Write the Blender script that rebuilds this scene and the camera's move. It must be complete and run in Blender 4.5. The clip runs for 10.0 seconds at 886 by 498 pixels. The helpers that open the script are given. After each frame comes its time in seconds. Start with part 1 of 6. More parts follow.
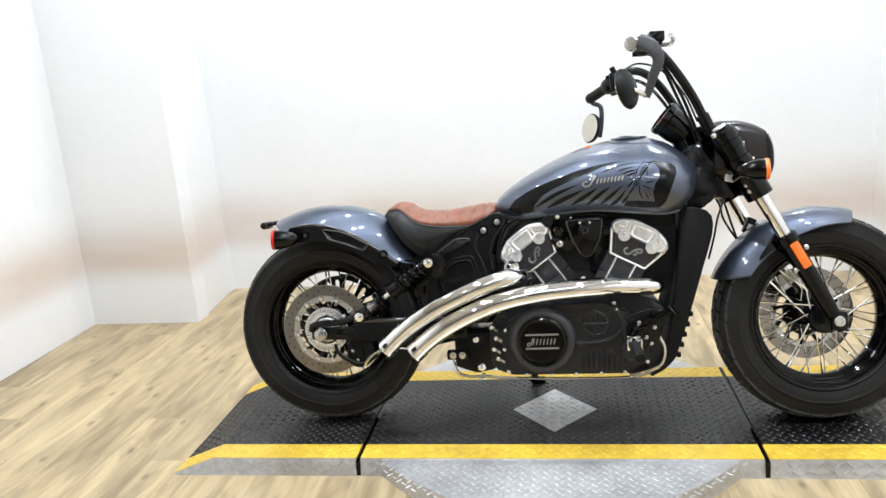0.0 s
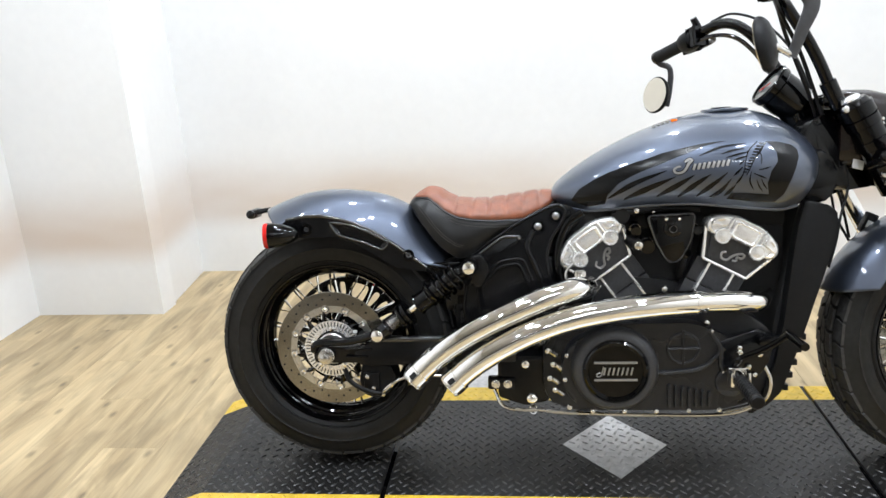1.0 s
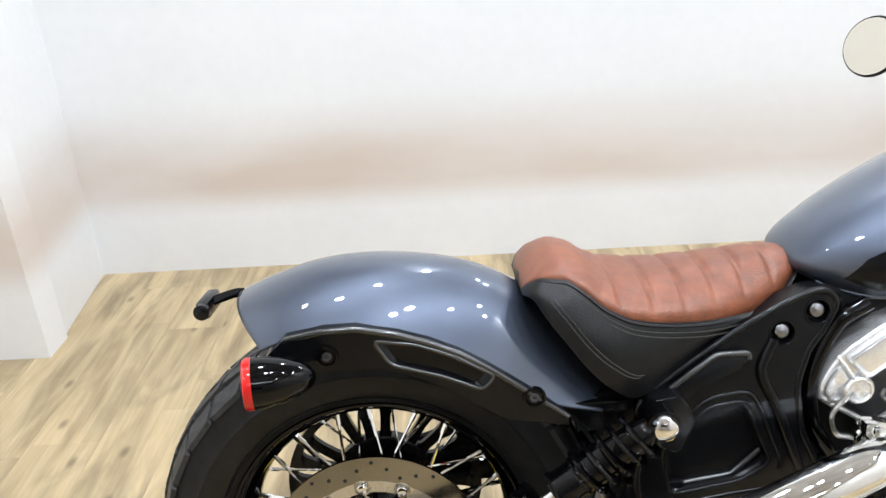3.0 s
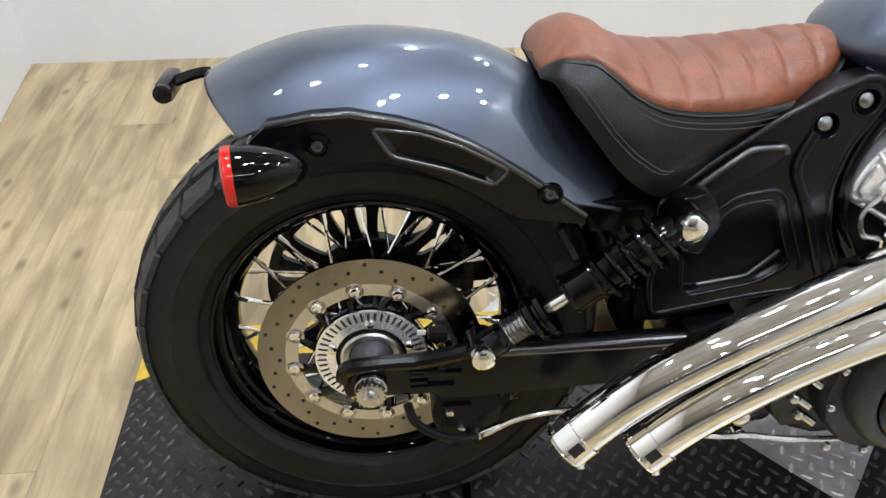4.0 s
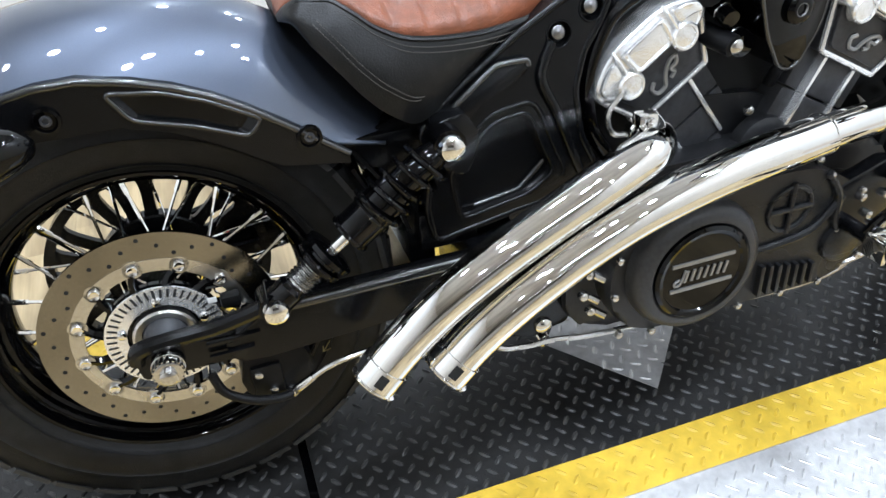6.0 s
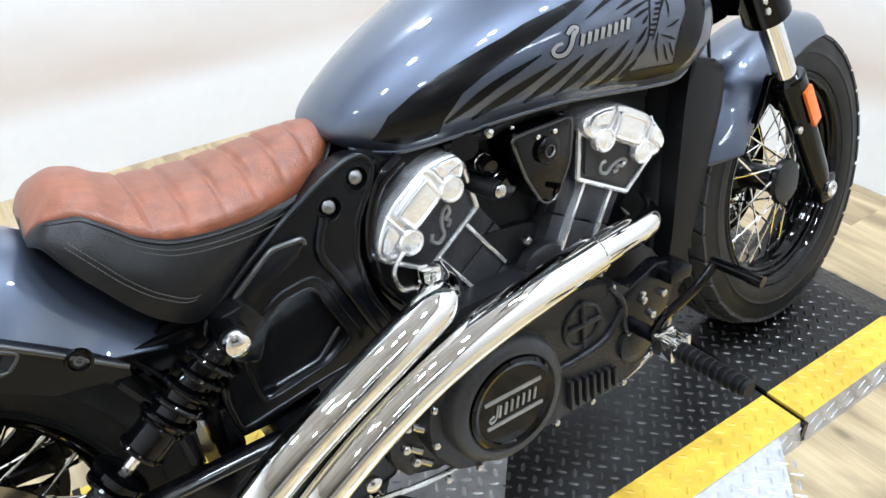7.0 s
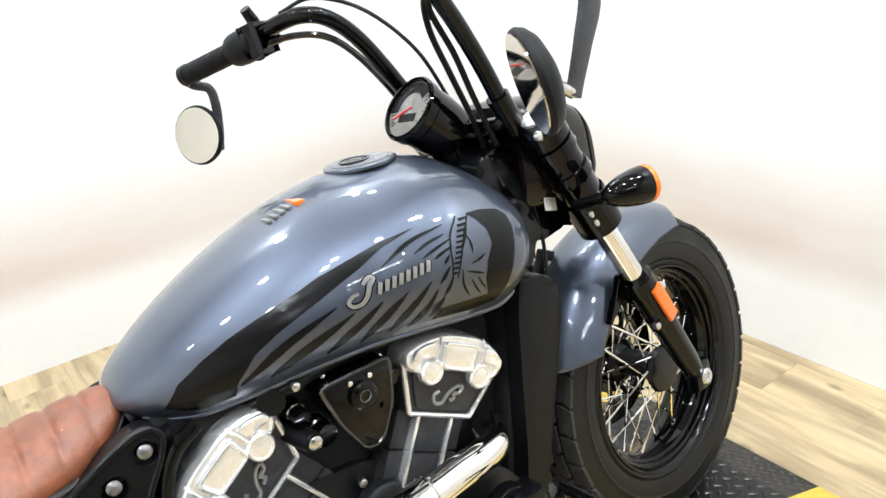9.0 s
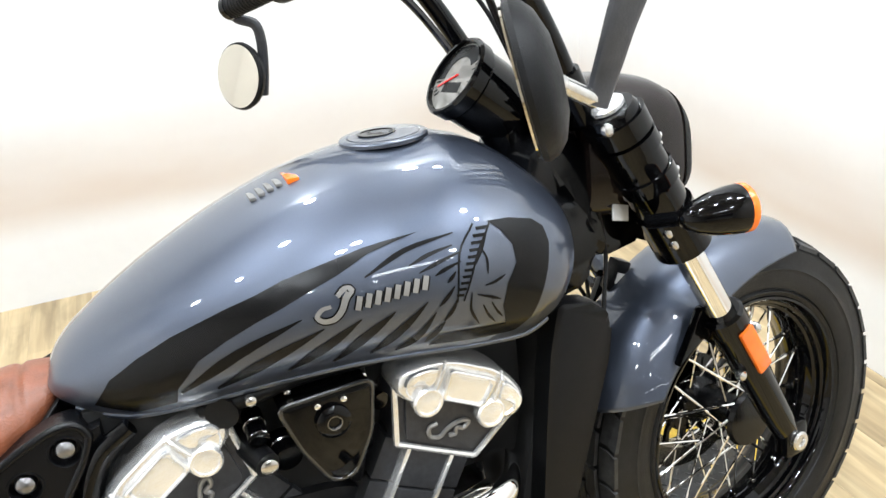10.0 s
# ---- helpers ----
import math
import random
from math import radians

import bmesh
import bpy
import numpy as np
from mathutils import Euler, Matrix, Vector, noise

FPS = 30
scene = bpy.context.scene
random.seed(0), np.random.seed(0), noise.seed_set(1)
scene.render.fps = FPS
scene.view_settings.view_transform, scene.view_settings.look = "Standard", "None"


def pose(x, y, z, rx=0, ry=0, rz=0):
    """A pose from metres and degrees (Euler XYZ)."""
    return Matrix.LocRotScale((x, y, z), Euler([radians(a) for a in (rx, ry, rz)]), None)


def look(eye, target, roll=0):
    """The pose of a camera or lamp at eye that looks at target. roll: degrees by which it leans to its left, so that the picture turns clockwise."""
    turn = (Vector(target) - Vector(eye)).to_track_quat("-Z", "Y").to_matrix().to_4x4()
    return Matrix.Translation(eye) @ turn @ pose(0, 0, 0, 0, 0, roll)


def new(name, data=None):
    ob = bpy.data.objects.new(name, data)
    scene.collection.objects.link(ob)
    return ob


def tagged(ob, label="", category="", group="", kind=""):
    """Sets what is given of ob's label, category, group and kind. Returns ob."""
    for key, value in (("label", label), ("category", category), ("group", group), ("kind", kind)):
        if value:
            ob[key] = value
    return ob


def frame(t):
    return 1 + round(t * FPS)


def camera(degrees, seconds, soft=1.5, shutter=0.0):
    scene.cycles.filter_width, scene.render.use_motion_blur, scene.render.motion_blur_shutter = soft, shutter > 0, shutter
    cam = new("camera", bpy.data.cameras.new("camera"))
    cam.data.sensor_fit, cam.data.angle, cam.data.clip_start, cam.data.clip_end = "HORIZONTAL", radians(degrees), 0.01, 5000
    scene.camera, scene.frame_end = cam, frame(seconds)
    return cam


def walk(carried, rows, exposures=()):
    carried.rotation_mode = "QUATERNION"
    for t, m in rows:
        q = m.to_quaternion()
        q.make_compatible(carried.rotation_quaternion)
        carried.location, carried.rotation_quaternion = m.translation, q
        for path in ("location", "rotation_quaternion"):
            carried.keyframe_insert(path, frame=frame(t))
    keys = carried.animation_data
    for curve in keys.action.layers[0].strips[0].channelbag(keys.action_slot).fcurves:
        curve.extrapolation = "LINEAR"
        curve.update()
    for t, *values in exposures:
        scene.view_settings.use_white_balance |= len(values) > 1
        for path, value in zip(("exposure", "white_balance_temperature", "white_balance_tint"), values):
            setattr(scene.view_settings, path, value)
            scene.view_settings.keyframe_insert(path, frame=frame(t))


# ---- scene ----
cam = camera(60.3, 10.0)
PATH = [
    (0, (0.789, -2.404, 1.23), (0.475, -0.489, 0.747), -4.6),
    (0.5, (0.677, -2.226, 1.18), (0.444, -0.317, 0.631), -6.4),
    (1, (0.516, -1.886, 1.209), (0.292, 0.012, 0.618), -3.4),
    (1.5, (0.324, -1.622, 1.204), (0.221, 0.269, 0.561), -5.5),
    (2, (0.224, -1.364, 1.22), (0.303, 0.51, 0.526), -5.0),
    (2.2, (0.217, -1.234, 1.22), (0.227, 0.65, 0.549), -4.6),
    (3.3, (0.067, -0.841, 1.206), (0.101, 0.906, 0.233), -2.1),
    (3.5, (0.049, -0.816, 1.185), (0.147, 0.862, 0.1), -2.2),
    (4, (0.044, -0.804, 1.137), (0.161, 0.745, -0.123), -0.4),
    (4.5, (0.037, -0.824, 1.105), (0.111, 0.62, -0.277), 1.2),
    (5, (0.037, -0.831, 1.085), (0.11, 0.544, -0.365), 0.3),
    (5.5, (0.074, -0.841, 1.106), (0.244, 0.662, -0.202), -1.9),
    (5.7, (0.103, -0.853, 1.102), (0.394, 0.619, -0.22), -1.8),
    (6.8, (0.183, -0.828, 1.163), (1.002, 0.546, -0.038), -2.1),
    (7, (0.219, -0.832, 1.178), (1.109, 0.562, 0.054), -2.6),
    (7.5, (0.301, -0.861, 1.211), (1.275, 0.529, 0.153), -3.4),
    (8, (0.355, -0.868, 1.241), (1.428, 0.531, 0.298), -3.6),
    (8.5, (0.394, -0.879, 1.269), (1.509, 0.54, 0.407), -4.7),
    (9, (0.467, -0.891, 1.277), (1.511, 0.608, 0.46), -5.7),
    (9.5, (0.599, -0.917, 1.286), (1.474, 0.656, 0.415), -5.0),
    (10, (0.718, -0.782, 1.256), (1.399, 0.848, 0.319), -2.9),
]
EXPOSURES = [(0.0, 0.08, 6450, 12), (2.2, 0.06, 6400, 12), (3.4, 0.02, 6350, 13), (4.2, -0.24, 6400, 13), (5.6, -0.08, 6150, 12), (6.9, 0.26, 5950, 11), (7.6, 0.24, 6050, 11), (8.5, 0.31, 6450, 11), (10.0, 0.34, 6550, 11)]
walk(cam, [(t, look(eye, target, roll)) for t, eye, target, roll in PATH], EXPOSURES)

# ceiling spots: x, y, watts; the last four are unseen fill, added to brighten
LAMPS = [(0.05, 0.45, 20), (-0.55, 0.02, 15), (-0.37, -1.2, 10), (-0.18, -1.65, 10), (0.50, -0.80, 18), (0.68, -0.66, 12), (1.30, -0.78, 18), (1.90, -0.42, 18), (2.15, -0.85, 12), (0.62, 1.55, 14), (1.75, 1.58, 10), (1.98, 1.40, 10), (-1.15, 0.15, 4), (-0.5, -3.0, 6), (1.75, -2.6, 16), (0.5, -5.0, 4)]
# strip lamps: x, y, length, watts
TUBES = [(1.2, -3.55, 1.3, 13), (1.15, -3.80, 1.3, 13), (0.9, -7.2, 2.6, 10)]
# ---- world, lamps, exposure ----
world = bpy.data.worlds.new("world")
world.use_nodes = True
world.node_tree.nodes["Background"].inputs[0].default_value = (0.9, 0.95, 1.0, 1)
world.node_tree.nodes["Background"].inputs[1].default_value = 0.05
scene.world = world
CEIL = 3.1


def ceiling_lamp(x, y, power, size):
    light = bpy.data.lights.new("ceiling_spot_and_fill", "AREA")
    light.shape, light.size, light.energy = "DISK", size, power
    light.color = (0.845, 0.925, 1.0)
    ob = new("ceiling_spot_and_fill", light)
    ob.location = (x, y, CEIL - 0.05)
    return ob


for lx, ly, lp in LAMPS:
    ceiling_lamp(lx, ly, lp, 0.12)
for lx, ly, length, watts in TUBES:
    tube_light = bpy.data.lights.new("tube_light", "AREA")
    tube_light.shape, tube_light.size, tube_light.size_y, tube_light.energy = "RECTANGLE", length, 0.06, watts
    tube_light.color = (0.845, 0.925, 1.0)
    new("tube_light", tube_light).location = (lx, ly, CEIL - 0.05)


# ---- materials ----
def surface(name, color, rough=0.5, metal=0.0, coat=0.0, vary=0.12, scale=30.0, bump=0.0, fine=300.0, rvary=0.1, spec=0.5, big=4.0, bigvary=0.1, stretch=(1, 1, 1), coat_rough=0.04):
    m = bpy.data.materials.new(name)
    m.use_nodes = True
    nt = m.node_tree
    n, l = nt.nodes, nt.links
    bsdf = n["Principled BSDF"]
    tc = n.new("ShaderNodeTexCoord")
    mp = n.new("ShaderNodeMapping")
    mp.inputs["Scale"].default_value = stretch
    l.new(tc.outputs["Object"], mp.inputs["Vector"])
    n1 = n.new("ShaderNodeTexNoise")
    n1.inputs["Scale"].default_value, n1.inputs["Detail"].default_value = scale, 6
    n2 = n.new("ShaderNodeTexNoise")
    n2.inputs["Scale"].default_value, n2.inputs["Detail"].default_value = big, 3
    l.new(mp.outputs[0], n1.inputs["Vector"])
    l.new(mp.outputs[0], n2.inputs["Vector"])
    a = n.new("ShaderNodeMapRange")
    a.inputs["From Min"].default_value, a.inputs["From Max"].default_value = 0.3, 0.7
    a.inputs["To Min"].default_value, a.inputs["To Max"].default_value = 1 - vary, 1 + vary
    l.new(n1.outputs["Fac"], a.inputs["Value"])
    b = n.new("ShaderNodeMapRange")
    b.inputs["From Min"].default_value, b.inputs["From Max"].default_value = 0.3, 0.7
    b.inputs["To Min"].default_value, b.inputs["To Max"].default_value = 1 - bigvary, 1 + bigvary
    l.new(n2.outputs["Fac"], b.inputs["Value"])
    mul = n.new("ShaderNodeMath")
    mul.operation = "MULTIPLY"
    l.new(a.outputs[0], mul.inputs[0])
    l.new(b.outputs[0], mul.inputs[1])
    col = n.new("ShaderNodeVectorMath")
    col.operation = "SCALE"
    col.inputs[0].default_value = color
    l.new(mul.outputs[0], col.inputs["Scale"])
    l.new(col.outputs[0], bsdf.inputs["Base Color"])
    r = n.new("ShaderNodeMapRange")
    r.inputs["From Min"].default_value, r.inputs["From Max"].default_value = 0.3, 0.7
    r.inputs["To Min"].default_value, r.inputs["To Max"].default_value = max(0.02, rough - rvary), min(1, rough + rvary)
    l.new(n2.outputs["Fac"], r.inputs["Value"])
    l.new(r.outputs[0], bsdf.inputs["Roughness"])
    bsdf.inputs["Metallic"].default_value = metal
    bsdf.inputs["Coat Weight"].default_value = coat
    bsdf.inputs["Coat Roughness"].default_value = coat_rough
    bsdf.inputs["Specular IOR Level"].default_value = spec
    if bump:
        n3 = n.new("ShaderNodeTexNoise")
        n3.inputs["Scale"].default_value, n3.inputs["Detail"].default_value = fine, 4
        l.new(mp.outputs[0], n3.inputs["Vector"])
        bp = n.new("ShaderNodeBump")
        bp.inputs["Strength"].default_value, bp.inputs["Distance"].default_value = bump, 0.002
        l.new(n3.outputs["Fac"], bp.inputs["Height"])
        l.new(bp.outputs[0], bsdf.inputs["Normal"])
    return m


PAINT = surface("slate_paint", (0.072, 0.086, 0.118), 0.42, 0.80, 1.0, 0.05, 900, rvary=0.03, bigvary=0.03, coat_rough=0.02)
GLOSS = surface("gloss_black", (0.0012, 0.0012, 0.0014), 0.05, 0, 0.0, 0.1, 60, rvary=0.02, spec=0.27)
SATIN = surface("satin_black", (0.0030, 0.0031, 0.0036), 0.21, 0, 0, 0.2, 120, 0.08, 700, rvary=0.04, spec=0.27)
ENGINE = surface("engine_black", (0.032, 0.0325, 0.035), 0.38, 0.0, 0, 0.2, 150, 0.2, 900, spec=0.35)
CASE = surface("crankcase_black", (0.0125, 0.0127, 0.0138), 0.33, 0.0, 0, 0.2, 150, 0.2, 900, spec=0.34)
PLASTIC = surface("black_plastic", (0.0050, 0.0051, 0.0056), 0.40, 0, 0, 0.15, 90, 0.2, 900, spec=0.17)
RUBBER = surface("tyre_rubber", (0.0085, 0.0083, 0.0080), 0.46, 0, 0, 0.3, 60, 0.35, 500, bigvary=0.35, big=9, spec=0.25)
# Lighter than the sidewall rubber, so groove shade is put into the colour.
TREAD = surface("tread_rubber", (0.030, 0.0295, 0.029), 0.5, 0, 0, 0.3, 90, 0.3, 400, bigvary=0.3, spec=0.3)
CHROME = surface("chrome", (0.86, 0.855, 0.84), 0.022, 1, 0, 0.02, 30, rvary=0.012, bigvary=0.03)
# Lighter than the mat: highlights on the lugs are put into the colour.
LUG = surface("lit_lug", (0.022, 0.0218, 0.0215), 0.34, 0, 0, 0.45, 45, 0.2, 300, bigvary=0.65, big=3.2, rvary=0.16, spec=0.5)
STEEL = surface("bright_steel", (0.62, 0.61, 0.59), 0.25, 1, 0, 0.1, 200, rvary=0.08)
ALU = surface("cast_aluminium", (0.93, 0.93, 0.925), 0.20, 0.74, 0, 0.07, 150, 0.12, 600, rvary=0.08)
DISC = surface("brake_disc_steel", (0.27, 0.255, 0.225), 0.16, 1, 0, 0.08, 400, bigvary=0.25)
TAN = surface("brown_leather", (0.195, 0.061, 0.027), 0.40, 0, 0, 0.22, 60, 0.4, 380, bigvary=0.18, big=9)
HIDE = surface("black_leather", (0.006, 0.0058, 0.0057), 0.36, 0, 0, 0.25, 80, 0.2, 450, spec=0.3)
THREAD = surface("grey_thread", (0.075, 0.07, 0.062), 0.8)
RED = surface("red_lens", (0.50, 0.010, 0.007), 0.15, 0, 0.1)
AMBER = surface("amber_lens", (0.85, 0.16, 0.01), 0.18, 0, 0.5)
# Cream tint puts the room's reflected tone into the glass.
MIRROR = surface("mirror_glass", (0.62, 0.575, 0.49), 0.03, 1, 0, 0.01, rvary=0.01)
DARK = surface("dark_hollow", (0.004, 0.004, 0.004), 0.8)
SILVER = surface("silver_print", (0.27, 0.265, 0.255), 0.35, 0.6, 0.3)
DECAL = surface("black_print", (0.003, 0.003, 0.0033), 0.22, 0, 0.0, 0.1, 300, spec=0.22)
WHITE = surface("white_label", (0.7, 0.7, 0.68), 0.5)
DIAL = surface("dial_face", (0.27, 0.255, 0.23), 0.3, 0, 1.0)
SMOKE = surface("smoked_shell", (0.010, 0.0065, 0.0055), 0.12, 0, 0.0, spec=0.35)
SMOKED_CHROME = surface("black_chrome", (0.060, 0.060, 0.063), 0.10, 1, 0, 0.1, 60, rvary=0.03)
# Lighter, shinier black for edge lines that stand in for lamp highlights.
EDGE = surface("highlight_black_edge", (0.012, 0.012, 0.0125), 0.22, 0, 0, 0.2, 90, rvary=0.06, spec=1.0)
BOLT = surface("grey_bolt", (0.26, 0.26, 0.27), 0.28, 1, 0, 0.1, 120, rvary=0.06)
CHALK = surface("yellow_chalk", (0.20, 0.17, 0.07), 0.8)
GREY = surface("satin_grey_metal", (0.05, 0.051, 0.055), 0.38, 0.3, 0, 0.15, 90, 0.15, 500)
MAT = surface("black_mat", (0.0054, 0.0051, 0.0048), 0.40, 0, 0, 0.4, 45, 0.4, 300, bigvary=0.5, big=3.2, rvary=0.14, spec=0.50)
YELLOW = surface("yellow_paint", (0.69, 0.46, 0.045), 0.38, 0, 0, 0.14, 40, 0.15, 400, bigvary=0.15)
PLATE = surface("tread_plate_aluminium", (0.55, 0.55, 0.555), 0.46, 0.7, 0, 0.15, 60, 0.1, 400, bigvary=0.2, rvary=0.1)
WALL = surface("white_wall", (0.79, 0.79, 0.785), 0.42, 0, 0, 0.012, 25, 0.05, 200, bigvary=0.02, big=1.5)
CEILING = surface("unseen_ceiling", (0.53, 0.515, 0.485), 0.7, bigvary=0.25, big=1.2)
TIMBER = surface("dim_brown_wall", (0.16, 0.145, 0.125), 0.7, bigvary=0.4, big=1.5)
PALE = surface("pale_wall", (0.78, 0.75, 0.70), 0.6, bigvary=0.1, big=1.5)
CREAM = surface("cream_wall", (0.78, 0.755, 0.715), 0.6, bigvary=0.06, big=1.5)


def reflection_band(m, low, high, tint):
    """Warm reflection painted into a wall: a faint, broken tan band between two heights."""
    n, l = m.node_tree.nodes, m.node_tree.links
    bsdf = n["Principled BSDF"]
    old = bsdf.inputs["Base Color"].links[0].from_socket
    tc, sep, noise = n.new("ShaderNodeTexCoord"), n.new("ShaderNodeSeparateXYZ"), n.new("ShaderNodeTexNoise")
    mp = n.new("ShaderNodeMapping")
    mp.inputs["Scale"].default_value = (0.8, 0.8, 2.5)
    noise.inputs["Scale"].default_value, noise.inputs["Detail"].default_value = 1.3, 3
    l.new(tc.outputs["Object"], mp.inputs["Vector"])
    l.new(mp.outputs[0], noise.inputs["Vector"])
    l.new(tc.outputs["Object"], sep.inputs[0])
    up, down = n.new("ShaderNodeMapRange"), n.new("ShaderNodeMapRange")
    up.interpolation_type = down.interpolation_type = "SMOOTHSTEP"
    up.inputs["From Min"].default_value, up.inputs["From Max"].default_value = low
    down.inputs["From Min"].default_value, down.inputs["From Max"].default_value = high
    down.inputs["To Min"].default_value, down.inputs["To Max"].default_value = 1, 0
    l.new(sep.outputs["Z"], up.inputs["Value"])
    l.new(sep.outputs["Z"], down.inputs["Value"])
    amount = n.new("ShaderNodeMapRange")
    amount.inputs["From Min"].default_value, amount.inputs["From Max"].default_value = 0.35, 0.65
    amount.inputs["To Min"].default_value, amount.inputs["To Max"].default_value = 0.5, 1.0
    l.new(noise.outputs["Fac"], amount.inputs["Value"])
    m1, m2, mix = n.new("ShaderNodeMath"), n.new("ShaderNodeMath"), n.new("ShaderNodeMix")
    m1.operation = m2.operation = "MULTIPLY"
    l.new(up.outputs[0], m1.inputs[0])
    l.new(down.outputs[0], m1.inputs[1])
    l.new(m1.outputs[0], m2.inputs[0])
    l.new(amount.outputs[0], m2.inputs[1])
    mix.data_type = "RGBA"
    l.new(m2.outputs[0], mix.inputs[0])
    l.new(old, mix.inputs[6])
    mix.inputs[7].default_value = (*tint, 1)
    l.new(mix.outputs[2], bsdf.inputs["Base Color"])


# a warm reflection low on the walls, put into their colour
reflection_band(WALL, (0.20, 0.33), (0.38, 0.66), (0.63, 0.54, 0.465))

def plank_material():
    m = bpy.data.materials.new("light_oak_vinyl")
    m.use_nodes = True
    n, l = m.node_tree.nodes, m.node_tree.links
    bsdf = n["Principled BSDF"]
    tc, info = n.new("ShaderNodeTexCoord"), n.new("ShaderNodeObjectInfo")
    off = n.new("ShaderNodeVectorMath")
    off.operation = "MULTIPLY_ADD"
    l.new(info.outputs["Random"], off.inputs[0])
    off.inputs[1].default_value = (37, 91, 13)
    l.new(tc.outputs["Object"], off.inputs[2])
    mp = n.new("ShaderNodeMapping")
    mp.inputs["Scale"].default_value = (9, 1.1, 9)
    l.new(off.outputs[0], mp.inputs["Vector"])
    grain = n.new("ShaderNodeTexNoise")
    grain.inputs["Scale"].default_value, grain.inputs["Detail"].default_value, grain.inputs["Distortion"].default_value = 1.6, 7, 0.7
    l.new(mp.outputs[0], grain.inputs["Vector"])
    ramp = n.new("ShaderNodeValToRGB")
    ramp.color_ramp.elements[0].position, ramp.color_ramp.elements[0].color = 0.25, (0.30, 0.218, 0.118, 1)
    ramp.color_ramp.elements[1].position, ramp.color_ramp.elements[1].color = 0.78, (0.59, 0.465, 0.275, 1)
    mid = ramp.color_ramp.elements.new(0.5)
    mid.color = (0.475, 0.362, 0.205, 1)
    l.new(grain.outputs["Fac"], ramp.inputs[0])
    fmap = n.new("ShaderNodeMapping")
    fmap.inputs["Scale"].default_value = (120, 5, 120)
    l.new(off.outputs[0], fmap.inputs["Vector"])
    fine = n.new("ShaderNodeTexNoise")
    fine.inputs["Scale"].default_value, fine.inputs["Detail"].default_value = 1.0, 4
    l.new(fmap.outputs[0], fine.inputs["Vector"])
    fr = n.new("ShaderNodeMapRange")
    fr.inputs["From Min"].default_value, fr.inputs["From Max"].default_value = 0.3, 0.7
    fr.inputs["To Min"].default_value, fr.inputs["To Max"].default_value = 0.9, 1.08
    l.new(fine.outputs["Fac"], fr.inputs["Value"])
    rnd = n.new("ShaderNodeMapRange")
    rnd.inputs["To Min"].default_value, rnd.inputs["To Max"].default_value = 0.93, 1.04
    l.new(info.outputs["Random"], rnd.inputs["Value"])
    # printed strips within a plank
    sep, snap, comb, strip = n.new("ShaderNodeSeparateXYZ"), n.new("ShaderNodeMath"), n.new("ShaderNodeCombineXYZ"), n.new("ShaderNodeTexWhiteNoise")
    l.new(off.outputs[0], sep.inputs[0])
    wob = n.new("ShaderNodeMath")
    wob.operation = "MULTIPLY_ADD"
    l.new(grain.outputs["Fac"], wob.inputs[0])
    wob.inputs[1].default_value = 0.012
    l.new(sep.outputs["X"], wob.inputs[2])
    snap.operation = "SNAP"
    snap.inputs[1].default_value = 0.061
    l.new(wob.outputs[0], snap.inputs[0])
    yy = n.new("ShaderNodeMath")
    yy.operation = "SNAP"
    yy.inputs[1].default_value = 0.61
    l.new(sep.outputs["Y"], yy.inputs[0])
    l.new(snap.outputs[0], comb.inputs["X"])
    l.new(yy.outputs[0], comb.inputs["Y"])
    l.new(comb.outputs[0], strip.inputs["Vector"])
    tone = n.new("ShaderNodeMapRange")
    tone.inputs["To Min"].default_value, tone.inputs["To Max"].default_value = 0.90, 1.07
    l.new(strip.outputs["Value"], tone.inputs["Value"])
    # knots
    kmap = n.new("ShaderNodeMapping")
    kmap.inputs["Scale"].default_value = (4.6, 2.3, 7)
    l.new(off.outputs[0], kmap.inputs["Vector"])
    vor = n.new("ShaderNodeTexVoronoi")
    vor.voronoi_dimensions = "2D"
    vor.inputs["Scale"].default_value = 1.0
    l.new(kmap.outputs[0], vor.inputs["Vector"])
    knot = n.new("ShaderNodeMapRange")
    knot.inputs["From Min"].default_value, knot.inputs["From Max"].default_value = 0.02, 0.065
    knot.inputs["To Min"].default_value, knot.inputs["To Max"].default_value = 0.55, 1.0
    l.new(vor.outputs["Distance"], knot.inputs["Value"])
    # cloudy grey streaks along the grain
    smap = n.new("ShaderNodeMapping")
    smap.inputs["Scale"].default_value = (11, 2.2, 11)
    l.new(off.outputs[0], smap.inputs["Vector"])
    cloud = n.new("ShaderNodeTexNoise")
    cloud.inputs["Scale"].default_value, cloud.inputs["Detail"].default_value, cloud.inputs["Distortion"].default_value = 1.0, 5, 1.4
    l.new(smap.outputs[0], cloud.inputs["Vector"])
    smudge = n.new("ShaderNodeMapRange")
    smudge.inputs["From Min"].default_value, smudge.inputs["From Max"].default_value = 0.36, 0.56
    smudge.inputs["To Min"].default_value, smudge.inputs["To Max"].default_value = 0.73, 1.04
    l.new(cloud.outputs["Fac"], smudge.inputs["Value"])
    last = fr.outputs[0]
    for other in (rnd, tone, knot, smudge):
        mul = n.new("ShaderNodeMath")
        mul.operation = "MULTIPLY"
        l.new(last, mul.inputs[0])
        l.new(other.outputs[0], mul.inputs[1])
        last = mul.outputs[0]
    sc = n.new("ShaderNodeVectorMath")
    sc.operation = "SCALE"
    l.new(ramp.outputs[0], sc.inputs[0])
    l.new(last, sc.inputs["Scale"])
    l.new(sc.outputs[0], bsdf.inputs["Base Color"])
    bsdf.inputs["Roughness"].default_value = 0.42
    bp = n.new("ShaderNodeBump")
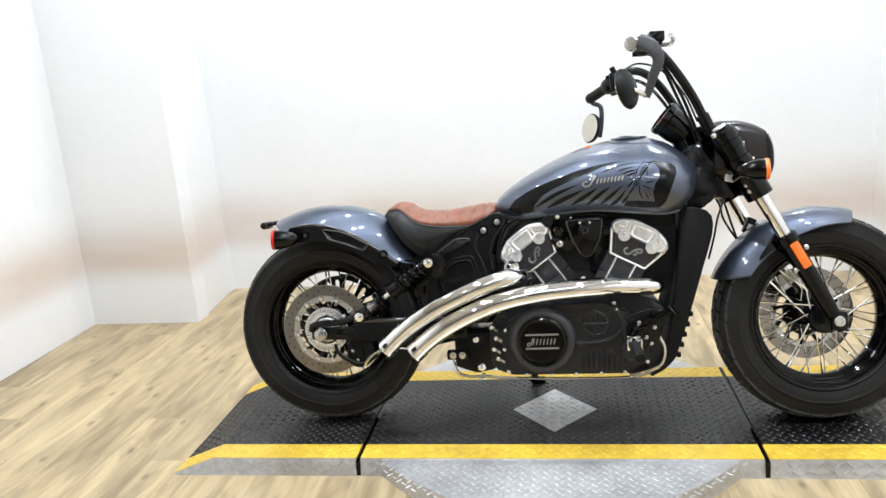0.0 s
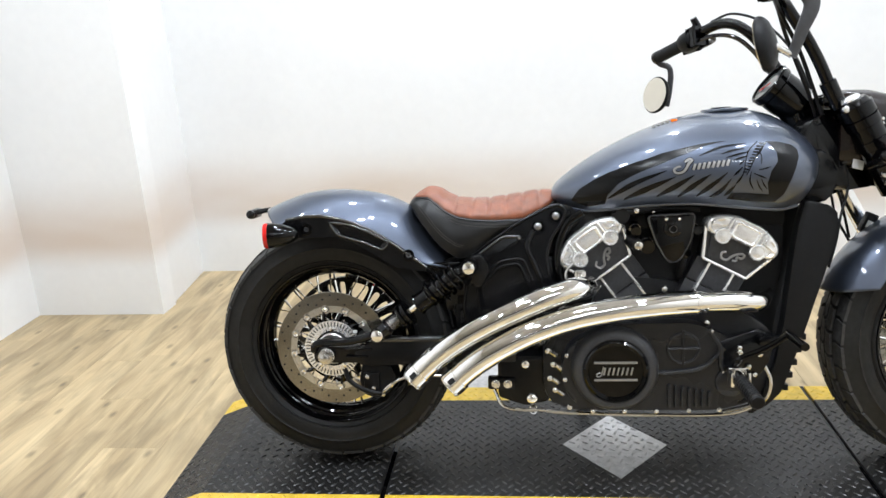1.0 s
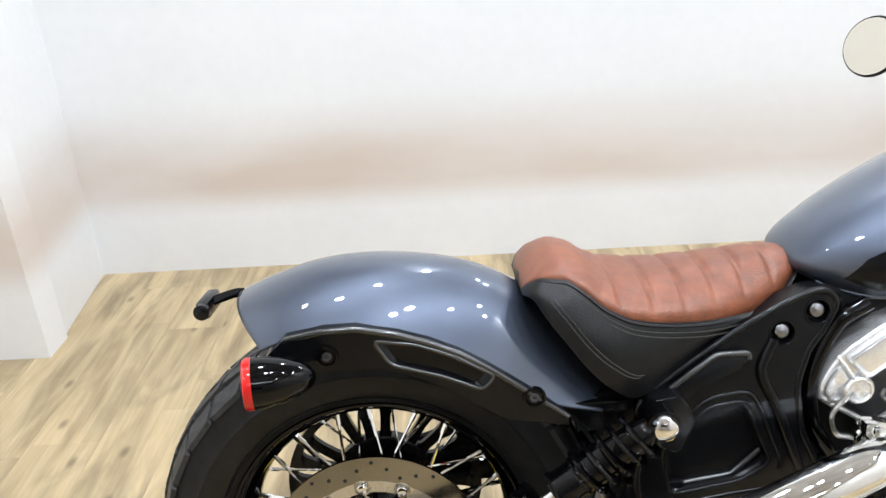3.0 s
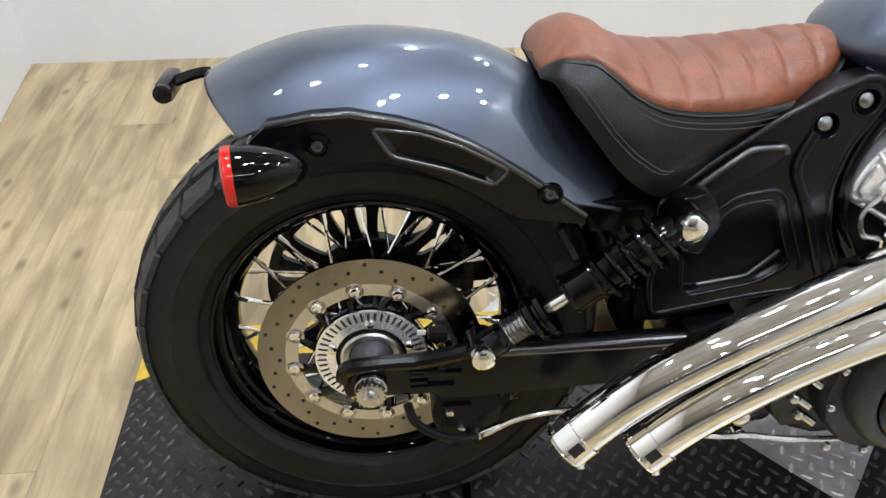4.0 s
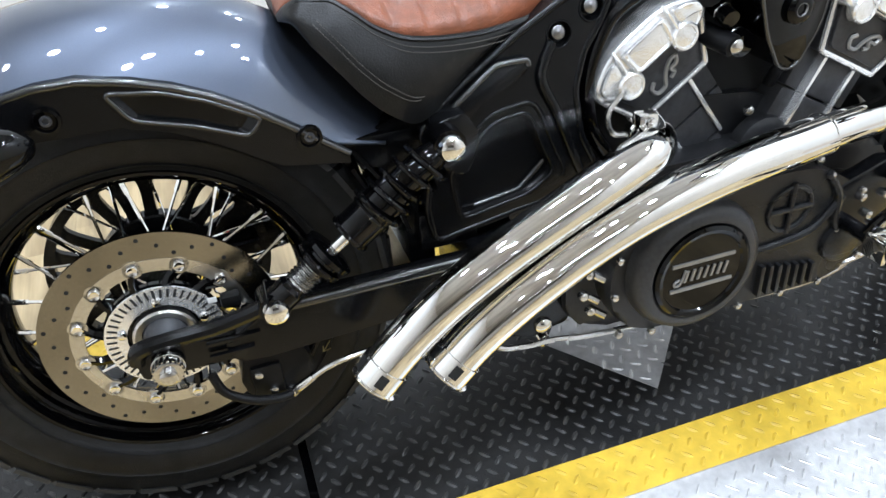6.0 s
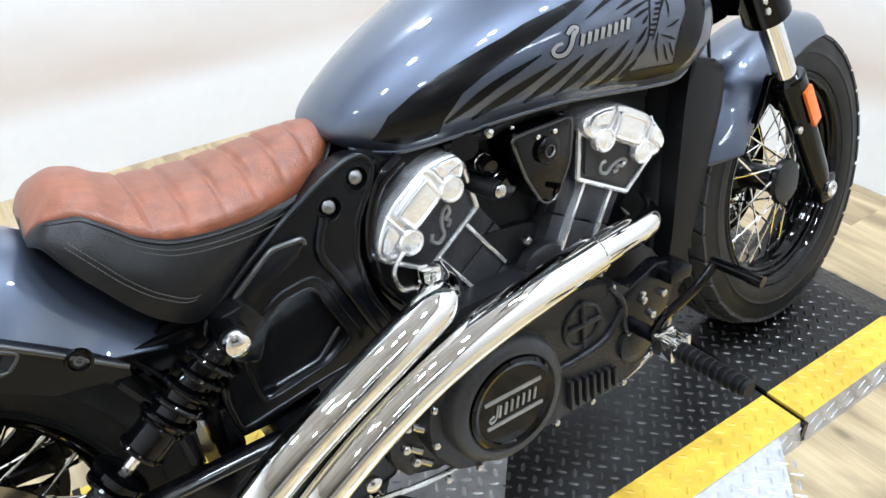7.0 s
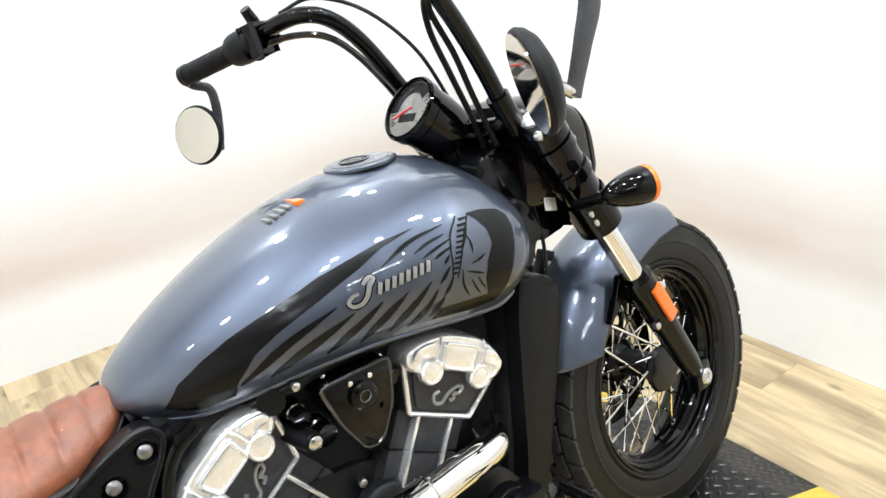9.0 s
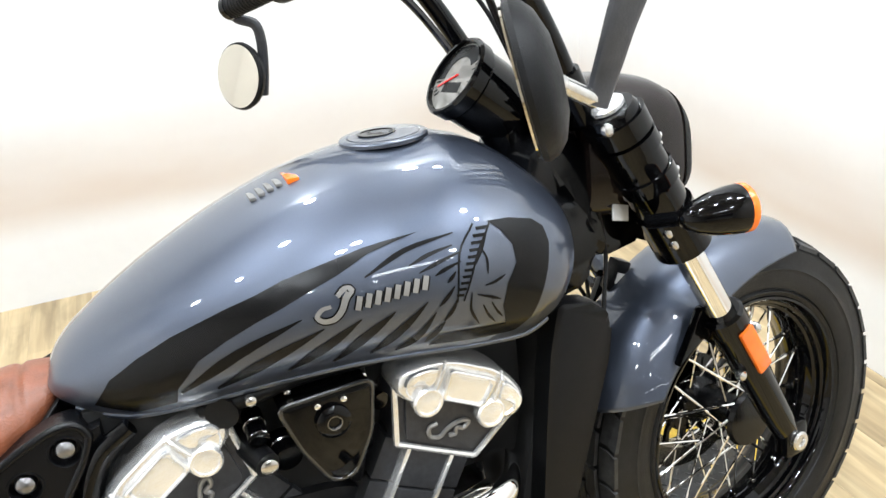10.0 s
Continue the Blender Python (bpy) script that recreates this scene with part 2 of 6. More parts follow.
    bp.inputs["Strength"].default_value, bp.inputs["Distance"].default_value = 0.15, 0.001
    l.new(fine.outputs["Fac"], bp.inputs["Height"])
    l.new(bp.outputs[0], bsdf.inputs["Normal"])
    return m


PLANK = plank_material()


# ---- mesh helpers ----
def link_mesh(name, bm, material, sharp=35):
    bmesh.ops.remove_doubles(bm, verts=bm.verts, dist=1e-5)
    bmesh.ops.recalc_face_normals(bm, faces=bm.faces)
    me = bpy.data.meshes.new(name)
    bm.to_mesh(me)
    bm.free()
    me.materials.append(material)
    for p in me.polygons:
        p.use_smooth = True
    me.set_sharp_from_angle(angle=radians(sharp))
    return me


def part(name, bm, material, parent, label="", sharp=35, m=None):
    if m is not None:
        bm.transform(m)
    ob = new(name, link_mesh(name, bm, material, sharp))
    ob.parent = parent
    if label:
        ob["label"] = label
    return ob


def spline(points, k=8):
    """A smooth line through the points, k steps between two of them."""
    P = [Vector(p) for p in points]
    P = [2 * P[0] - P[1], *P, 2 * P[-1] - P[-2]]
    out = []
    for i in range(1, len(P) - 2):
        a, b, c, d = P[i - 1 : i + 3]
        for s in range(k):
            t = s / k
            out.append(0.5 * (2 * b + (c - a) * t + (2 * a - 5 * b + 4 * c - d) * t * t + (3 * b - a - 3 * c + d) * t**3))
    out.append(P[-2])
    return out


def curve(xs, ys, x):
    """A smooth value between stations."""
    i = min(max(int(np.searchsorted(xs, x)) - 1, 0), len(xs) - 2)
    h = xs[i + 1] - xs[i]
    t = min(max((x - xs[i]) / h, 0), 1)

    def slope(j):
        if j == 0 or j == len(xs) - 1:
            k = min(j, len(xs) - 2)
            return (ys[k + 1] - ys[k]) / (xs[k + 1] - xs[k])
        a, b = (ys[j] - ys[j - 1]) / (xs[j] - xs[j - 1]), (ys[j + 1] - ys[j]) / (xs[j + 1] - xs[j])
        return 0 if a * b <= 0 else 2 * a * b / (a + b)

    return (2 * t**3 - 3 * t**2 + 1) * ys[i] + (t**3 - 2 * t**2 + t) * h * slope(i) + (3 * t**2 - 2 * t**3) * ys[i + 1] + (t**3 - t**2) * h * slope(i + 1)


def skin(bm, rings, closed=True, caps=True):
    """Faces between rings of points."""
    V = [[bm.verts.new(p) for p in ring] for ring in rings]
    for a, b in zip(V, V[1:]):
        n = len(a)
        for i in range(n if closed else n - 1):
            j = (i + 1) % n
            bm.faces.new((a[i], a[j], b[j], b[i]))
    if caps and closed:
        bm.faces.new(V[0][::-1])
        bm.faces.new(V[-1])
    return V


def sweep(bm, points, r, n=12, caps=True):
    """A round bar along the points; r may be a list."""
    P = [Vector(p) for p in points]
    R = r if isinstance(r, (list, tuple)) else [r] * len(P)
    t0 = (P[1] - P[0]).normalized()
    u = t0.orthogonal().normalized()
    rings = []
    for i, p in enumerate(P):
        t = (P[min(i + 1, len(P) - 1)] - P[max(i - 1, 0)]).normalized()
        u = (u - t * u.dot(t)).normalized()
        v = t.cross(u)
        rings.append([p + R[i] * (math.cos(2 * math.pi * k / n) * u + math.sin(2 * math.pi * k / n) * v) for k in range(n)])
    skin(bm, rings, True, caps)
    return bm


def lathe(bm, profile, m, n=32, caps=True):
    """A turned body: profile of (radius, height) about the z axis of m."""
    rings = [[m @ Vector((max(r, 1e-5) * math.cos(2 * math.pi * k / n), max(r, 1e-5) * math.sin(2 * math.pi * k / n), h)) for k in range(n)] for r, h in profile]
    skin(bm, rings, True, caps)
    return bm


def along(p, d):
    """The pose at p whose z axis points along d."""
    return Matrix.Translation(p) @ Vector(d).to_track_quat("Z", "Y").to_matrix().to_4x4()


def rod(bm, a, b, r, n=12):
    return sweep(bm, [a, b], r, n)


def block(bm, lo, hi, bevel=0.0, m=None):
    g = bmesh.ops.create_cube(bm, size=1.0)["verts"]
    for v in g:
        v.co = Vector(((lo[i] + hi[i]) / 2 + v.co[i] * (hi[i] - lo[i]) for i in range(3)))
        if m is not None:
            v.co = m @ v.co
    if bevel:
        e = list({e for v in g for e in v.link_edges})
        bmesh.ops.bevel(bm, geom=e, offset=bevel, segments=2, affect="EDGES", profile=0.6)
    return bm


def prism(bm, outline, y0, y1, bevel=0.0, seg=2):
    """A plate: an (x, z) outline between two y."""
    a = [bm.verts.new((x, y0, z)) for x, z in outline]
    b = [bm.verts.new((x, y1, z)) for x, z in outline]
    f = [bm.faces.new(a), bm.faces.new(b[::-1])]
    n = len(a)
    for i in range(n):
        f.append(bm.faces.new((a[i], b[i], b[(i + 1) % n], a[(i + 1) % n])))
    if bevel:
        e = list({e for q in f[:2] for e in q.edges})
        bmesh.ops.bevel(bm, geom=e, offset=bevel, segments=seg, affect="EDGES", profile=0.6)
    return bm


def rounded(outline, r, k=3):
    """An outline with its corners rounded."""
    out, n = [], len(outline)
    for i in range(n):
        p, a, b = (Vector(outline[j % n]) for j in (i, i - 1, i + 1))
        da, db = a - p, b - p
        s = min(r, da.length * 0.45, db.length * 0.45)
        a, b = p + da.normalized() * s, p + db.normalized() * s
        for j in range(k + 1):
            t = j / k
            q = (1 - t) ** 2 * a + 2 * t * (1 - t) * p + t * t * b
            out.append((q.x, q.y))
    return out


def pocketed(bm, outline, pockets, y_out, y_floor, y_back, taper=1.0):
    """A plate with sunk pockets in the face at y_out; their walls slope in by taper."""
    loops = []
    for o in (outline, *pockets):
        v = [bm.verts.new((x, y_out, z)) for x, z in o]
        loops.append((v, [bm.edges.new((v[i], v[(i + 1) % len(v)])) for i in range(len(v))]))
    bmesh.ops.triangle_fill(bm, use_beauty=True, use_dissolve=False, edges=[e for _, es in loops for e in es])
    for k, (v, _) in enumerate(loops):
        cx, cz = sum(p.co.x for p in v) / len(v), sum(p.co.z for p in v) / len(v)
        q = taper if k == 1 else 1.0
        w = [bm.verts.new((cx + (p.co.x - cx) * q, y_floor if k else y_back, cz + (p.co.z - cz) * q)) for p in v]
        for i in range(len(v)):
            j = (i + 1) % len(v)
            bm.faces.new((v[i], v[j], w[j], w[i]))
        bm.faces.new(w)
    return bm


def loop_line(outline, y):
    return [(x, y, z) for x, z in outline] + [(outline[0][0], y, outline[0][1])]


def ball_bolt(bm, p, d, r, h, n=16):
    """A domed bolt head."""
    return lathe(bm, [(r, 0), (r, h * 0.45), (r * 0.86, h * 0.78), (r * 0.5, h * 0.96), (0, h)], along(p, d), n)


def hex_bolt(bm, p, d, r, h):
    lathe(bm, [(r * 1.35, 0), (r * 1.35, h * 0.2), (r * 1.1, h * 0.22)], along(p, d), 16)
    return lathe(bm, [(r, h * 0.2), (r, h * 0.92), (r * 0.88, h)], along(p, d), 6)


def ring(bm, p, d, r, wire, n=32, k=8):
    m = along(p, d)
    return skin_closed(bm, [[m @ Vector(((r + wire * math.cos(b)) * math.cos(a), (r + wire * math.cos(b)) * math.sin(a), wire * math.sin(b))) for b in (2 * math.pi * j / k for j in range(k))] for a in (2 * math.pi * i / n for i in range(n))])


def skin_closed(bm, rings):
    V = [[bm.verts.new(p) for p in r] for r in rings]
    for i in range(len(V)):
        a, b = V[i], V[(i + 1) % len(V)]
        for k in range(len(a)):
            j = (k + 1) % len(a)
            bm.faces.new((a[k], a[j], b[j], b[k]))
    return bm


# ---- the room ----
def wall_run(name, a, b, label, thick=0.12, material=None, mitre=None):
    """A wall between two plan points, thick on its right-hand side; mitre sets the far end's back corner off from b."""
    a, b = Vector((*a, 0)), Vector((*b, 0))
    d = (b - a).normalized()
    s = Vector((d.y, -d.x, 0)) * thick
    bm = bmesh.new()
    lo = [a, b, b + (Vector((*mitre, 0)) if mitre else s), a + s]
    skin(bm, [lo, [p + Vector((0, 0, CEIL)) for p in lo]])
    ob = new(name, link_mesh(name, bm, material or WALL))
    return tagged(ob, label, "wall", kind="structure")


BACK, BACK_E, RIGHT, LEFT, FRONT = 1.83, 1.785, 2.34, -1.70, -8.5
CORNER, JOG = (-1.175, BACK), (-1.105, 1.125)
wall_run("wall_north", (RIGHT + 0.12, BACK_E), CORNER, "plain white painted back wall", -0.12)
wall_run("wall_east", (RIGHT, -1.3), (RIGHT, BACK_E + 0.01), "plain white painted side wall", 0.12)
# The front wall runs are unseen; their cream is set for reflections.
wall_run("wall_east_front", (RIGHT, FRONT), (RIGHT, -1.3), "unseen cream side wall, tone set for reflections", 0.12, CREAM)
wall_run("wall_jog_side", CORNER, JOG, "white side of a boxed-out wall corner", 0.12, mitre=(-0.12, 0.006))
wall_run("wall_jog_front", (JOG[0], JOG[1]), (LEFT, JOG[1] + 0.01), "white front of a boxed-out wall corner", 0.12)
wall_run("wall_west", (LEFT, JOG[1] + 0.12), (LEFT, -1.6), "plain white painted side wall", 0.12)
wall_run("wall_west_front", (LEFT, -1.6), (LEFT, FRONT), "unseen cream side wall, tone set for reflections", 0.12, CREAM)
# Unseen end wall and pale lower panel, coloured for reflections in chrome and paint.
south = wall_run("wall_south", (LEFT - 0.12, FRONT), (RIGHT + 0.12, FRONT), "unseen dark brown end wall, added for reflections", 0.12, TIMBER)
bm = bmesh.new()
block(bm, (LEFT, FRONT, 0), (RIGHT, FRONT + 0.03, 1.6), 0.004)
part("unseen_pale_panel", bm, PALE, south, "unseen pale panel added for reflections")
# Unseen ceiling, its tone set for reflections in the chrome.
bm = bmesh.new()
block(bm, (LEFT - 0.12, FRONT - 0.12, CEIL), (RIGHT + 0.12, BACK + 0.12, CEIL + 0.1))
tagged(new("ceiling", link_mesh("ceiling", bm, CEILING)), "unseen grey-brown ceiling", "ceiling", kind="structure")
bm = bmesh.new()
block(bm, (LEFT - 0.12, FRONT - 0.12, -0.1), (RIGHT + 0.12, BACK + 0.12, -0.006))
floor = tagged(new("floor", link_mesh("floor", bm, DARK)), "light oak vinyl plank floor with grey streaks", "floor", kind="structure")


# ---- the display platform ----
H, X0, X1, X2, X3 = 0.0545, -0.481, 0.133, 1.336, 1.878
YN, YF = -0.342, 0.317
STRIPE = 0.085
RISE = 0.135


def lugs(bm, x0, x1, y0, y1, z_of, pitch=0.0335, size=(0.0110, 0.0042, 0.0024), turn=0.0):
    """Raised tread lugs, by turns aslant to either side."""
    nx, ny = max(1, round((x1 - x0) / pitch)), max(1, round((y1 - y0) / pitch))
    verts, faces = [], []
    for i in range(2 * nx):
        for j in range(ny):
            odd = i % 2
            cx, cy = x0 + (i + 0.5) * (x1 - x0) / (2 * nx), y0 + (j + 0.25 + 0.5 * odd) * (y1 - y0) / ny
            if not inside(cx, cy):
                continue
            a = turn + radians(-45 if odd else 45)
            c, s = math.cos(a), math.sin(a)
            k = len(verts)
            for u, v, w in ((-1, 0, 0), (-0.5, -1, 0), (0.5, -1, 0), (1, 0, 0), (0.5, 1, 0), (-0.5, 1, 0), (-0.6, 0, 1), (0.6, 0, 1)):
                px, py = cx + u * size[0] * c - v * size[1] * s, cy + u * size[0] * s + v * size[1] * c
                verts.append((px, py, z_of(px) + w * size[2] - 0.0003))
            faces += [(k, k + 1, k + 6), (k + 1, k + 2, k + 7, k + 6), (k + 2, k + 3, k + 7), (k + 3, k + 4, k + 7), (k + 4, k + 5, k + 6, k + 7), (k + 5, k, k + 6)]
    me = bpy.data.meshes.new("tread_lugs")
    me.from_pydata(verts, [], faces)
    bm.from_mesh(me)
    bpy.data.meshes.remove(me)
    return bm


def inside(x, y):
    return True


def top(x):
    """The height of the deck: flat, with a short ramp down at both ends."""
    if x < X0 + RISE:
        return H * (0.06 + 0.94 * max(0, (x - X0) / RISE))
    if x > X3 - RISE:
        return H * (0.06 + 0.94 * max(0, (X3 - x) / RISE))
    return H


platform = tagged(new("display_platform"), "low black tread-plate platform with yellow edges standing on the floor", "platform")


def deck(name, xs, y0, y1, material, label, lift=0.0, low=0.0):
    bm = bmesh.new()
    up = [[(x, y0, top(x) + lift), (x, y1, top(x) + lift), (x, y1, low), (x, y0, low)] for x in xs]
    skin(bm, up)
    return part(name, bm, material, platform, label, 20)


GAP = 0.007
SECTIONS = (("ramp_section", (X0, X0 + RISE, X1 - GAP)), ("deck_section", (X1 + GAP, X2 - GAP)), ("ramp_section", (X2 + GAP, X3 - RISE, X3)))
DIA = (0.735, -0.02, 0.140, 0.158)
for name, xs in SECTIONS:
    body = deck(name, xs, YN + STRIPE, YF - STRIPE, MAT, "black rubbery tread plate")
    for ya, yb in ((YN, YN + STRIPE), (YF - STRIPE, YF)):
        bm = bmesh.new()
        skin(bm, [[(x, ya, top(x)), (x, yb, top(x)), (x, yb, 0), (x, ya, 0)] for x in xs])
        stripe = part("edge_stripe", bm, YELLOW, body, "yellow painted edge strip", 20)
        bm = bmesh.new()
        lugs(bm, xs[0] + 0.004, xs[-1] - 0.004, ya + 0.004, yb - 0.004, top)
        tagged(part("stripe_tread", bm, YELLOW, body), kind="stuff")
    inside = lambda x, y: abs(x - DIA[0]) / DIA[2] + abs(y - DIA[1]) / DIA[3] > 1.02  # noqa: E731
    bm = bmesh.new()
    lugs(bm, xs[0] + 0.004, xs[-1] - 0.004, YN + STRIPE, YF - STRIPE, top)
    tagged(part("mat_tread", bm, LUG, body), kind="stuff")
    inside = lambda x, y: True  # noqa: E731
    for ys, yo in ((YN, YN - 0.014), (YF, YF + 0.014)):
        bm = bmesh.new()
        skin(bm, [[(x, ys, top(x) - 0.001), (x, yo, 0.0), (x, ys, 0.0)] for x in xs])
        skirt = part("side_skirt", bm, PLATE, body, "bare metal sloping side skirt")
        bm = bmesh.new()
        n = int((xs[-1] - xs[0]) / 0.026)
        for i in range(n):
            x = xs[0] + (xs[-1] - xs[0]) * (i + 0.5) / n
            for r, k in enumerate((0.3, 0.7)):
                if top(x) < H * 0.8:
                    continue
                c = Vector((x + 0.013 * r, yo + (ys - yo) * k, top(x) * k))
                d = Vector((0.009, 0, 0.007 if (i + r) % 2 else -0.007))
                o = Vector((0, (yo - ys) * 0.09, 0.0006))
                rod(bm, c - d + o, c + d + o, 0.0016, 5)
        tagged(part("skirt_tread", bm, PLATE, body), kind="stuff")
bm = bmesh.new()
dx, dy, cx, cy = DIA[2], DIA[3], DIA[0], DIA[1]
lo = [(cx - dx, cy, H), (cx, cy - dy, H), (cx + dx, cy, H), (cx, cy + dy, H)]
skin(bm, [lo, [(x, y, z + 0.0012) for x, y, z in lo]])
part("diamond_plate", bm, PLATE, platform, "bare aluminium diamond inlay")
inside = lambda x, y: abs(x - DIA[0]) / DIA[2] + abs(y - DIA[1]) / DIA[3] < 0.95  # noqa: E731
bm = bmesh.new()
lugs(bm, cx - dx, cx + dx, cy - dy, cy + dy, lambda x: H + 0.0012, turn=0.3)
tagged(part("diamond_tread", bm, PLATE, platform), kind="stuff")
# the half-round step plate at the near side, and its twin at the far side
for sign, y_edge in ((-1, YN), (1, YF)):
    arc = [(0.735 + 0.53 * c, y_edge + sign * d) for c, d in ((-1, 0), (-0.98, 0.012), (-0.80, 0.11), (-0.58, 0.2), (-0.3, 0.265), (0, 0.285), (0.3, 0.265), (0.58, 0.2), (0.80, 0.11), (0.98, 0.012), (1, 0))]
    bm = bmesh.new()
    skin(bm, [[(x, y + sign * 0.012, 0) for x, y in arc], [(x, y, H - 0.004) for x, y in arc]])
    step = part("step_plate", bm, PLATE, platform, "bare aluminium tread-plate step")
    inside = lambda x, y: ((x - 0.735) / 0.52) ** 2 + ((y - y_edge) / 0.27) ** 2 < 1 and sign * (y - y_edge) > 0.01  # noqa: E731
    bm = bmesh.new()
    lugs(bm, 0.21, 1.26, min(y_edge, y_edge + sign * 0.29), max(y_edge, y_edge + sign * 0.29), lambda x: H - 0.004, size=(0.0125, 0.003, 0.0011))
    tagged(part("step_tread", bm, PLATE, step), kind="stuff")
inside = lambda x, y: True  # noqa: E731
for sx in (X1, X2):
    bm = bmesh.new()
    block(bm, (sx - GAP, YN - 0.01, 0), (sx + GAP, YF + 0.01, H - 0.006))
    part("hinge_strip", bm, GLOSS, platform, "dark hinge strip between sections")


# ---- the motorcycle ----
# Built upright: x ahead, y to its left, z up from the deck, rear axle at x = 0.
AXLE_Z, LEAN_DEG, STEER_DEG, RAKE_DEG = 0.323, 8.5, 7.0, 31.0
bike = tagged(new("motorcycle"), "slate blue cruiser motorcycle with brown seat leaning on its side stand", "motorcycle")
bike.matrix_basis = pose(0, -0.012, 0.373, -LEAN_DEG) @ pose(0, 0, -AXLE_Z)
FAX = Vector((1.561, 0, 0.314))
FORK_Y = 0.128
HEAD = Vector((1.478 + 0.309 * 0.6, 0, 0))
STEER = Matrix.Translation(HEAD) @ Matrix.Rotation(radians(STEER_DEG), 4, Vector((-math.sin(radians(RAKE_DEG)), 0, math.cos(radians(RAKE_DEG))))) @ Matrix.Translation(-HEAD)
SIDE = pose(0, 0, 0, -90)
OUT = (0, -1, 0)


def bolts(name, spots, d, r, h, material, parent, shape=ball_bolt, m=None):
    """A row of alike bolts, each a part."""
    for p in spots:
        bm = bmesh.new()
        shape(bm, p, d, r, h)
        part(name, bm, material, parent, m=m)


def leg_x(z):
    return FAX.x + 0.003 - 0.553 * (z - FAX.z)


# ---- wheels ----
def wheel(name, m, R, half, label, tread_rows):
    """A spoked wheel about the y axis of m; its mesh is the rim."""
    bm = bmesh.new()
    rim = [(0.206, -0.055), (0.210, -0.060), (0.214, -0.061), (0.217, -0.057), (0.212, -0.050), (0.203, -0.047), (0.197, -0.036), (0.192, -0.022), (0.189, 0), (0.192, 0.022), (0.197, 0.036), (0.203, 0.047), (0.212, 0.050), (0.217, 0.057), (0.214, 0.061), (0.210, 0.060), (0.206, 0.055), (0.204, 0.047), (0.199, 0.044), (0.1975, 0.036), (0.192, 0.033), (0.1885, 0.024), (0.186, 0.02), (0.1835, 0), (0.186, -0.02), (0.1885, -0.024), (0.192, -0.033), (0.1975, -0.036), (0.199, -0.044), (0.204, -0.047)]
    skin_closed(bm, [[SIDE @ Vector((r * math.cos(a), r * math.sin(a), h)) for r, h in rim] for a in (2 * math.pi * i / 72 for i in range(72))])
    w = part(name, bm, GLOSS, bike, label)
    w.matrix_basis = m
    crown = lambda y: R - 0.007 - 1.7 * y * y - 900 * y**4 * 0.25  # noqa: E731
    prof = [(0.209, -0.052), (0.2155, -0.0585), (0.222, -0.062), (0.2255, -half * 0.885), (0.227, -half * 0.93), (0.2285, -half * 0.90), (0.236, -half * 0.95), (0.255, -half), (0.2605, -half), (0.262, -half * 1.02), (0.2635, -half), (0.275, -half * 0.985)]
    ys = [-half * q for q in (0.9, 0.72, 0.5, 0.25)]
    prof += [(crown(y), y) for y in ys] + [(crown(0), 0)]
    prof += [(r, -y) for r, y in prof[-2::-1]]
    prof += [(0.2, 0.04), (0.2, -0.04)]
    bm = bmesh.new()
    skin_closed(bm, [[SIDE @ Vector((r * math.cos(a), r * math.sin(a), h)) for r, h in prof] for a in (2 * math.pi * i / 96 for i in range(96))])
    part("tyre", bm, RUBBER, w, "black rubber tyre", 50)
    bm = bmesh.new()
    n = 32
    for row, (ya, yb, dep) in enumerate(tread_rows):
        for i in range(n):
            a0 = 2 * math.pi * (i + 0.5 * (row % 2)) / n
            a1 = a0 + 2 * math.pi / n * 0.86
            sg = 1 if row < len(tread_rows) / 2 else -1
            edge = row in (0, len(tread_rows) - 1)
            ym, sk = ya + (yb - ya) * 0.5, 0.035 * sg
            mid = sk * (0.85 if edge else 0.1)
            lo, hi = [], []
            for a, y in ((a0, ya), (a1, ya), (a1 + mid, ym), (a1 + sk, yb), (a0 + sk, yb), (a0 + mid, ym)):
                for lst, r in ((lo, crown(y) - 0.004), (hi, crown(y) + dep)):
                    lst.append(SIDE @ Vector((r * math.cos(a), r * math.sin(a), y)))
            skin(bm, [lo, hi])
    part("tread", bm, TREAD, w, "blocky tyre tread", 20)
    bm = bmesh.new()
    lathe(bm, [(0.025, -0.062), (0.046, -0.06), (0.05, -0.052), (0.046, -0.045), (0.03, -0.035), (0.027, 0), (0.03, 0.035), (0.046, 0.045), (0.05, 0.052), (0.046, 0.06), (0.025, 0.062)], SIDE, 40)
    part("hub", bm, SATIN, w, "black wheel hub")
    for sy in (-1, 1):
        for bend in (-1, 1):
            bm = bmesh.new()
            t = radians(38) * bend
            a = Vector((0.046, sy * (0.048 + 0.004 * bend), 0))
            b = Vector((0.189 * math.cos(t), sy * 0.012, 0.189 * math.sin(t)))
            rod(bm, a, b, 0.0021, 6)
            rod(bm, b + (a - b) * 0.02, b + (a - b) * 0.13, 0.0034, 6)
            mesh = link_mesh("spoke", bm, CHROME)
            for i in range(10):
                s = new("spoke", mesh)
                s.parent = w
                s.matrix_basis = Matrix.Rotation(2 * math.pi * (i + 0.25 * (sy > 0) + 0.5 * (bend > 0)) / 10, 4, "Y")
    return w


ROWS_REAR = [(-0.072, -0.041, 0.0035), (-0.036, -0.014, 0.007), (-0.009, 0.009, 0.007), (0.014, 0.036, 0.007), (0.041, 0.072, 0.0035)]
ROWS_FRONT = [(-0.064, -0.037, 0.0030), (-0.032, -0.012, 0.007), (-0.007, 0.007, 0.007), (0.012, 0.032, 0.007), (0.037, 0.064, 0.0030)]
rear = wheel("rear_wheel", pose(0.001, 0, AXLE_Z + 0.003), 0.3195, 0.074, "black wire-spoked rear wheel", ROWS_REAR)
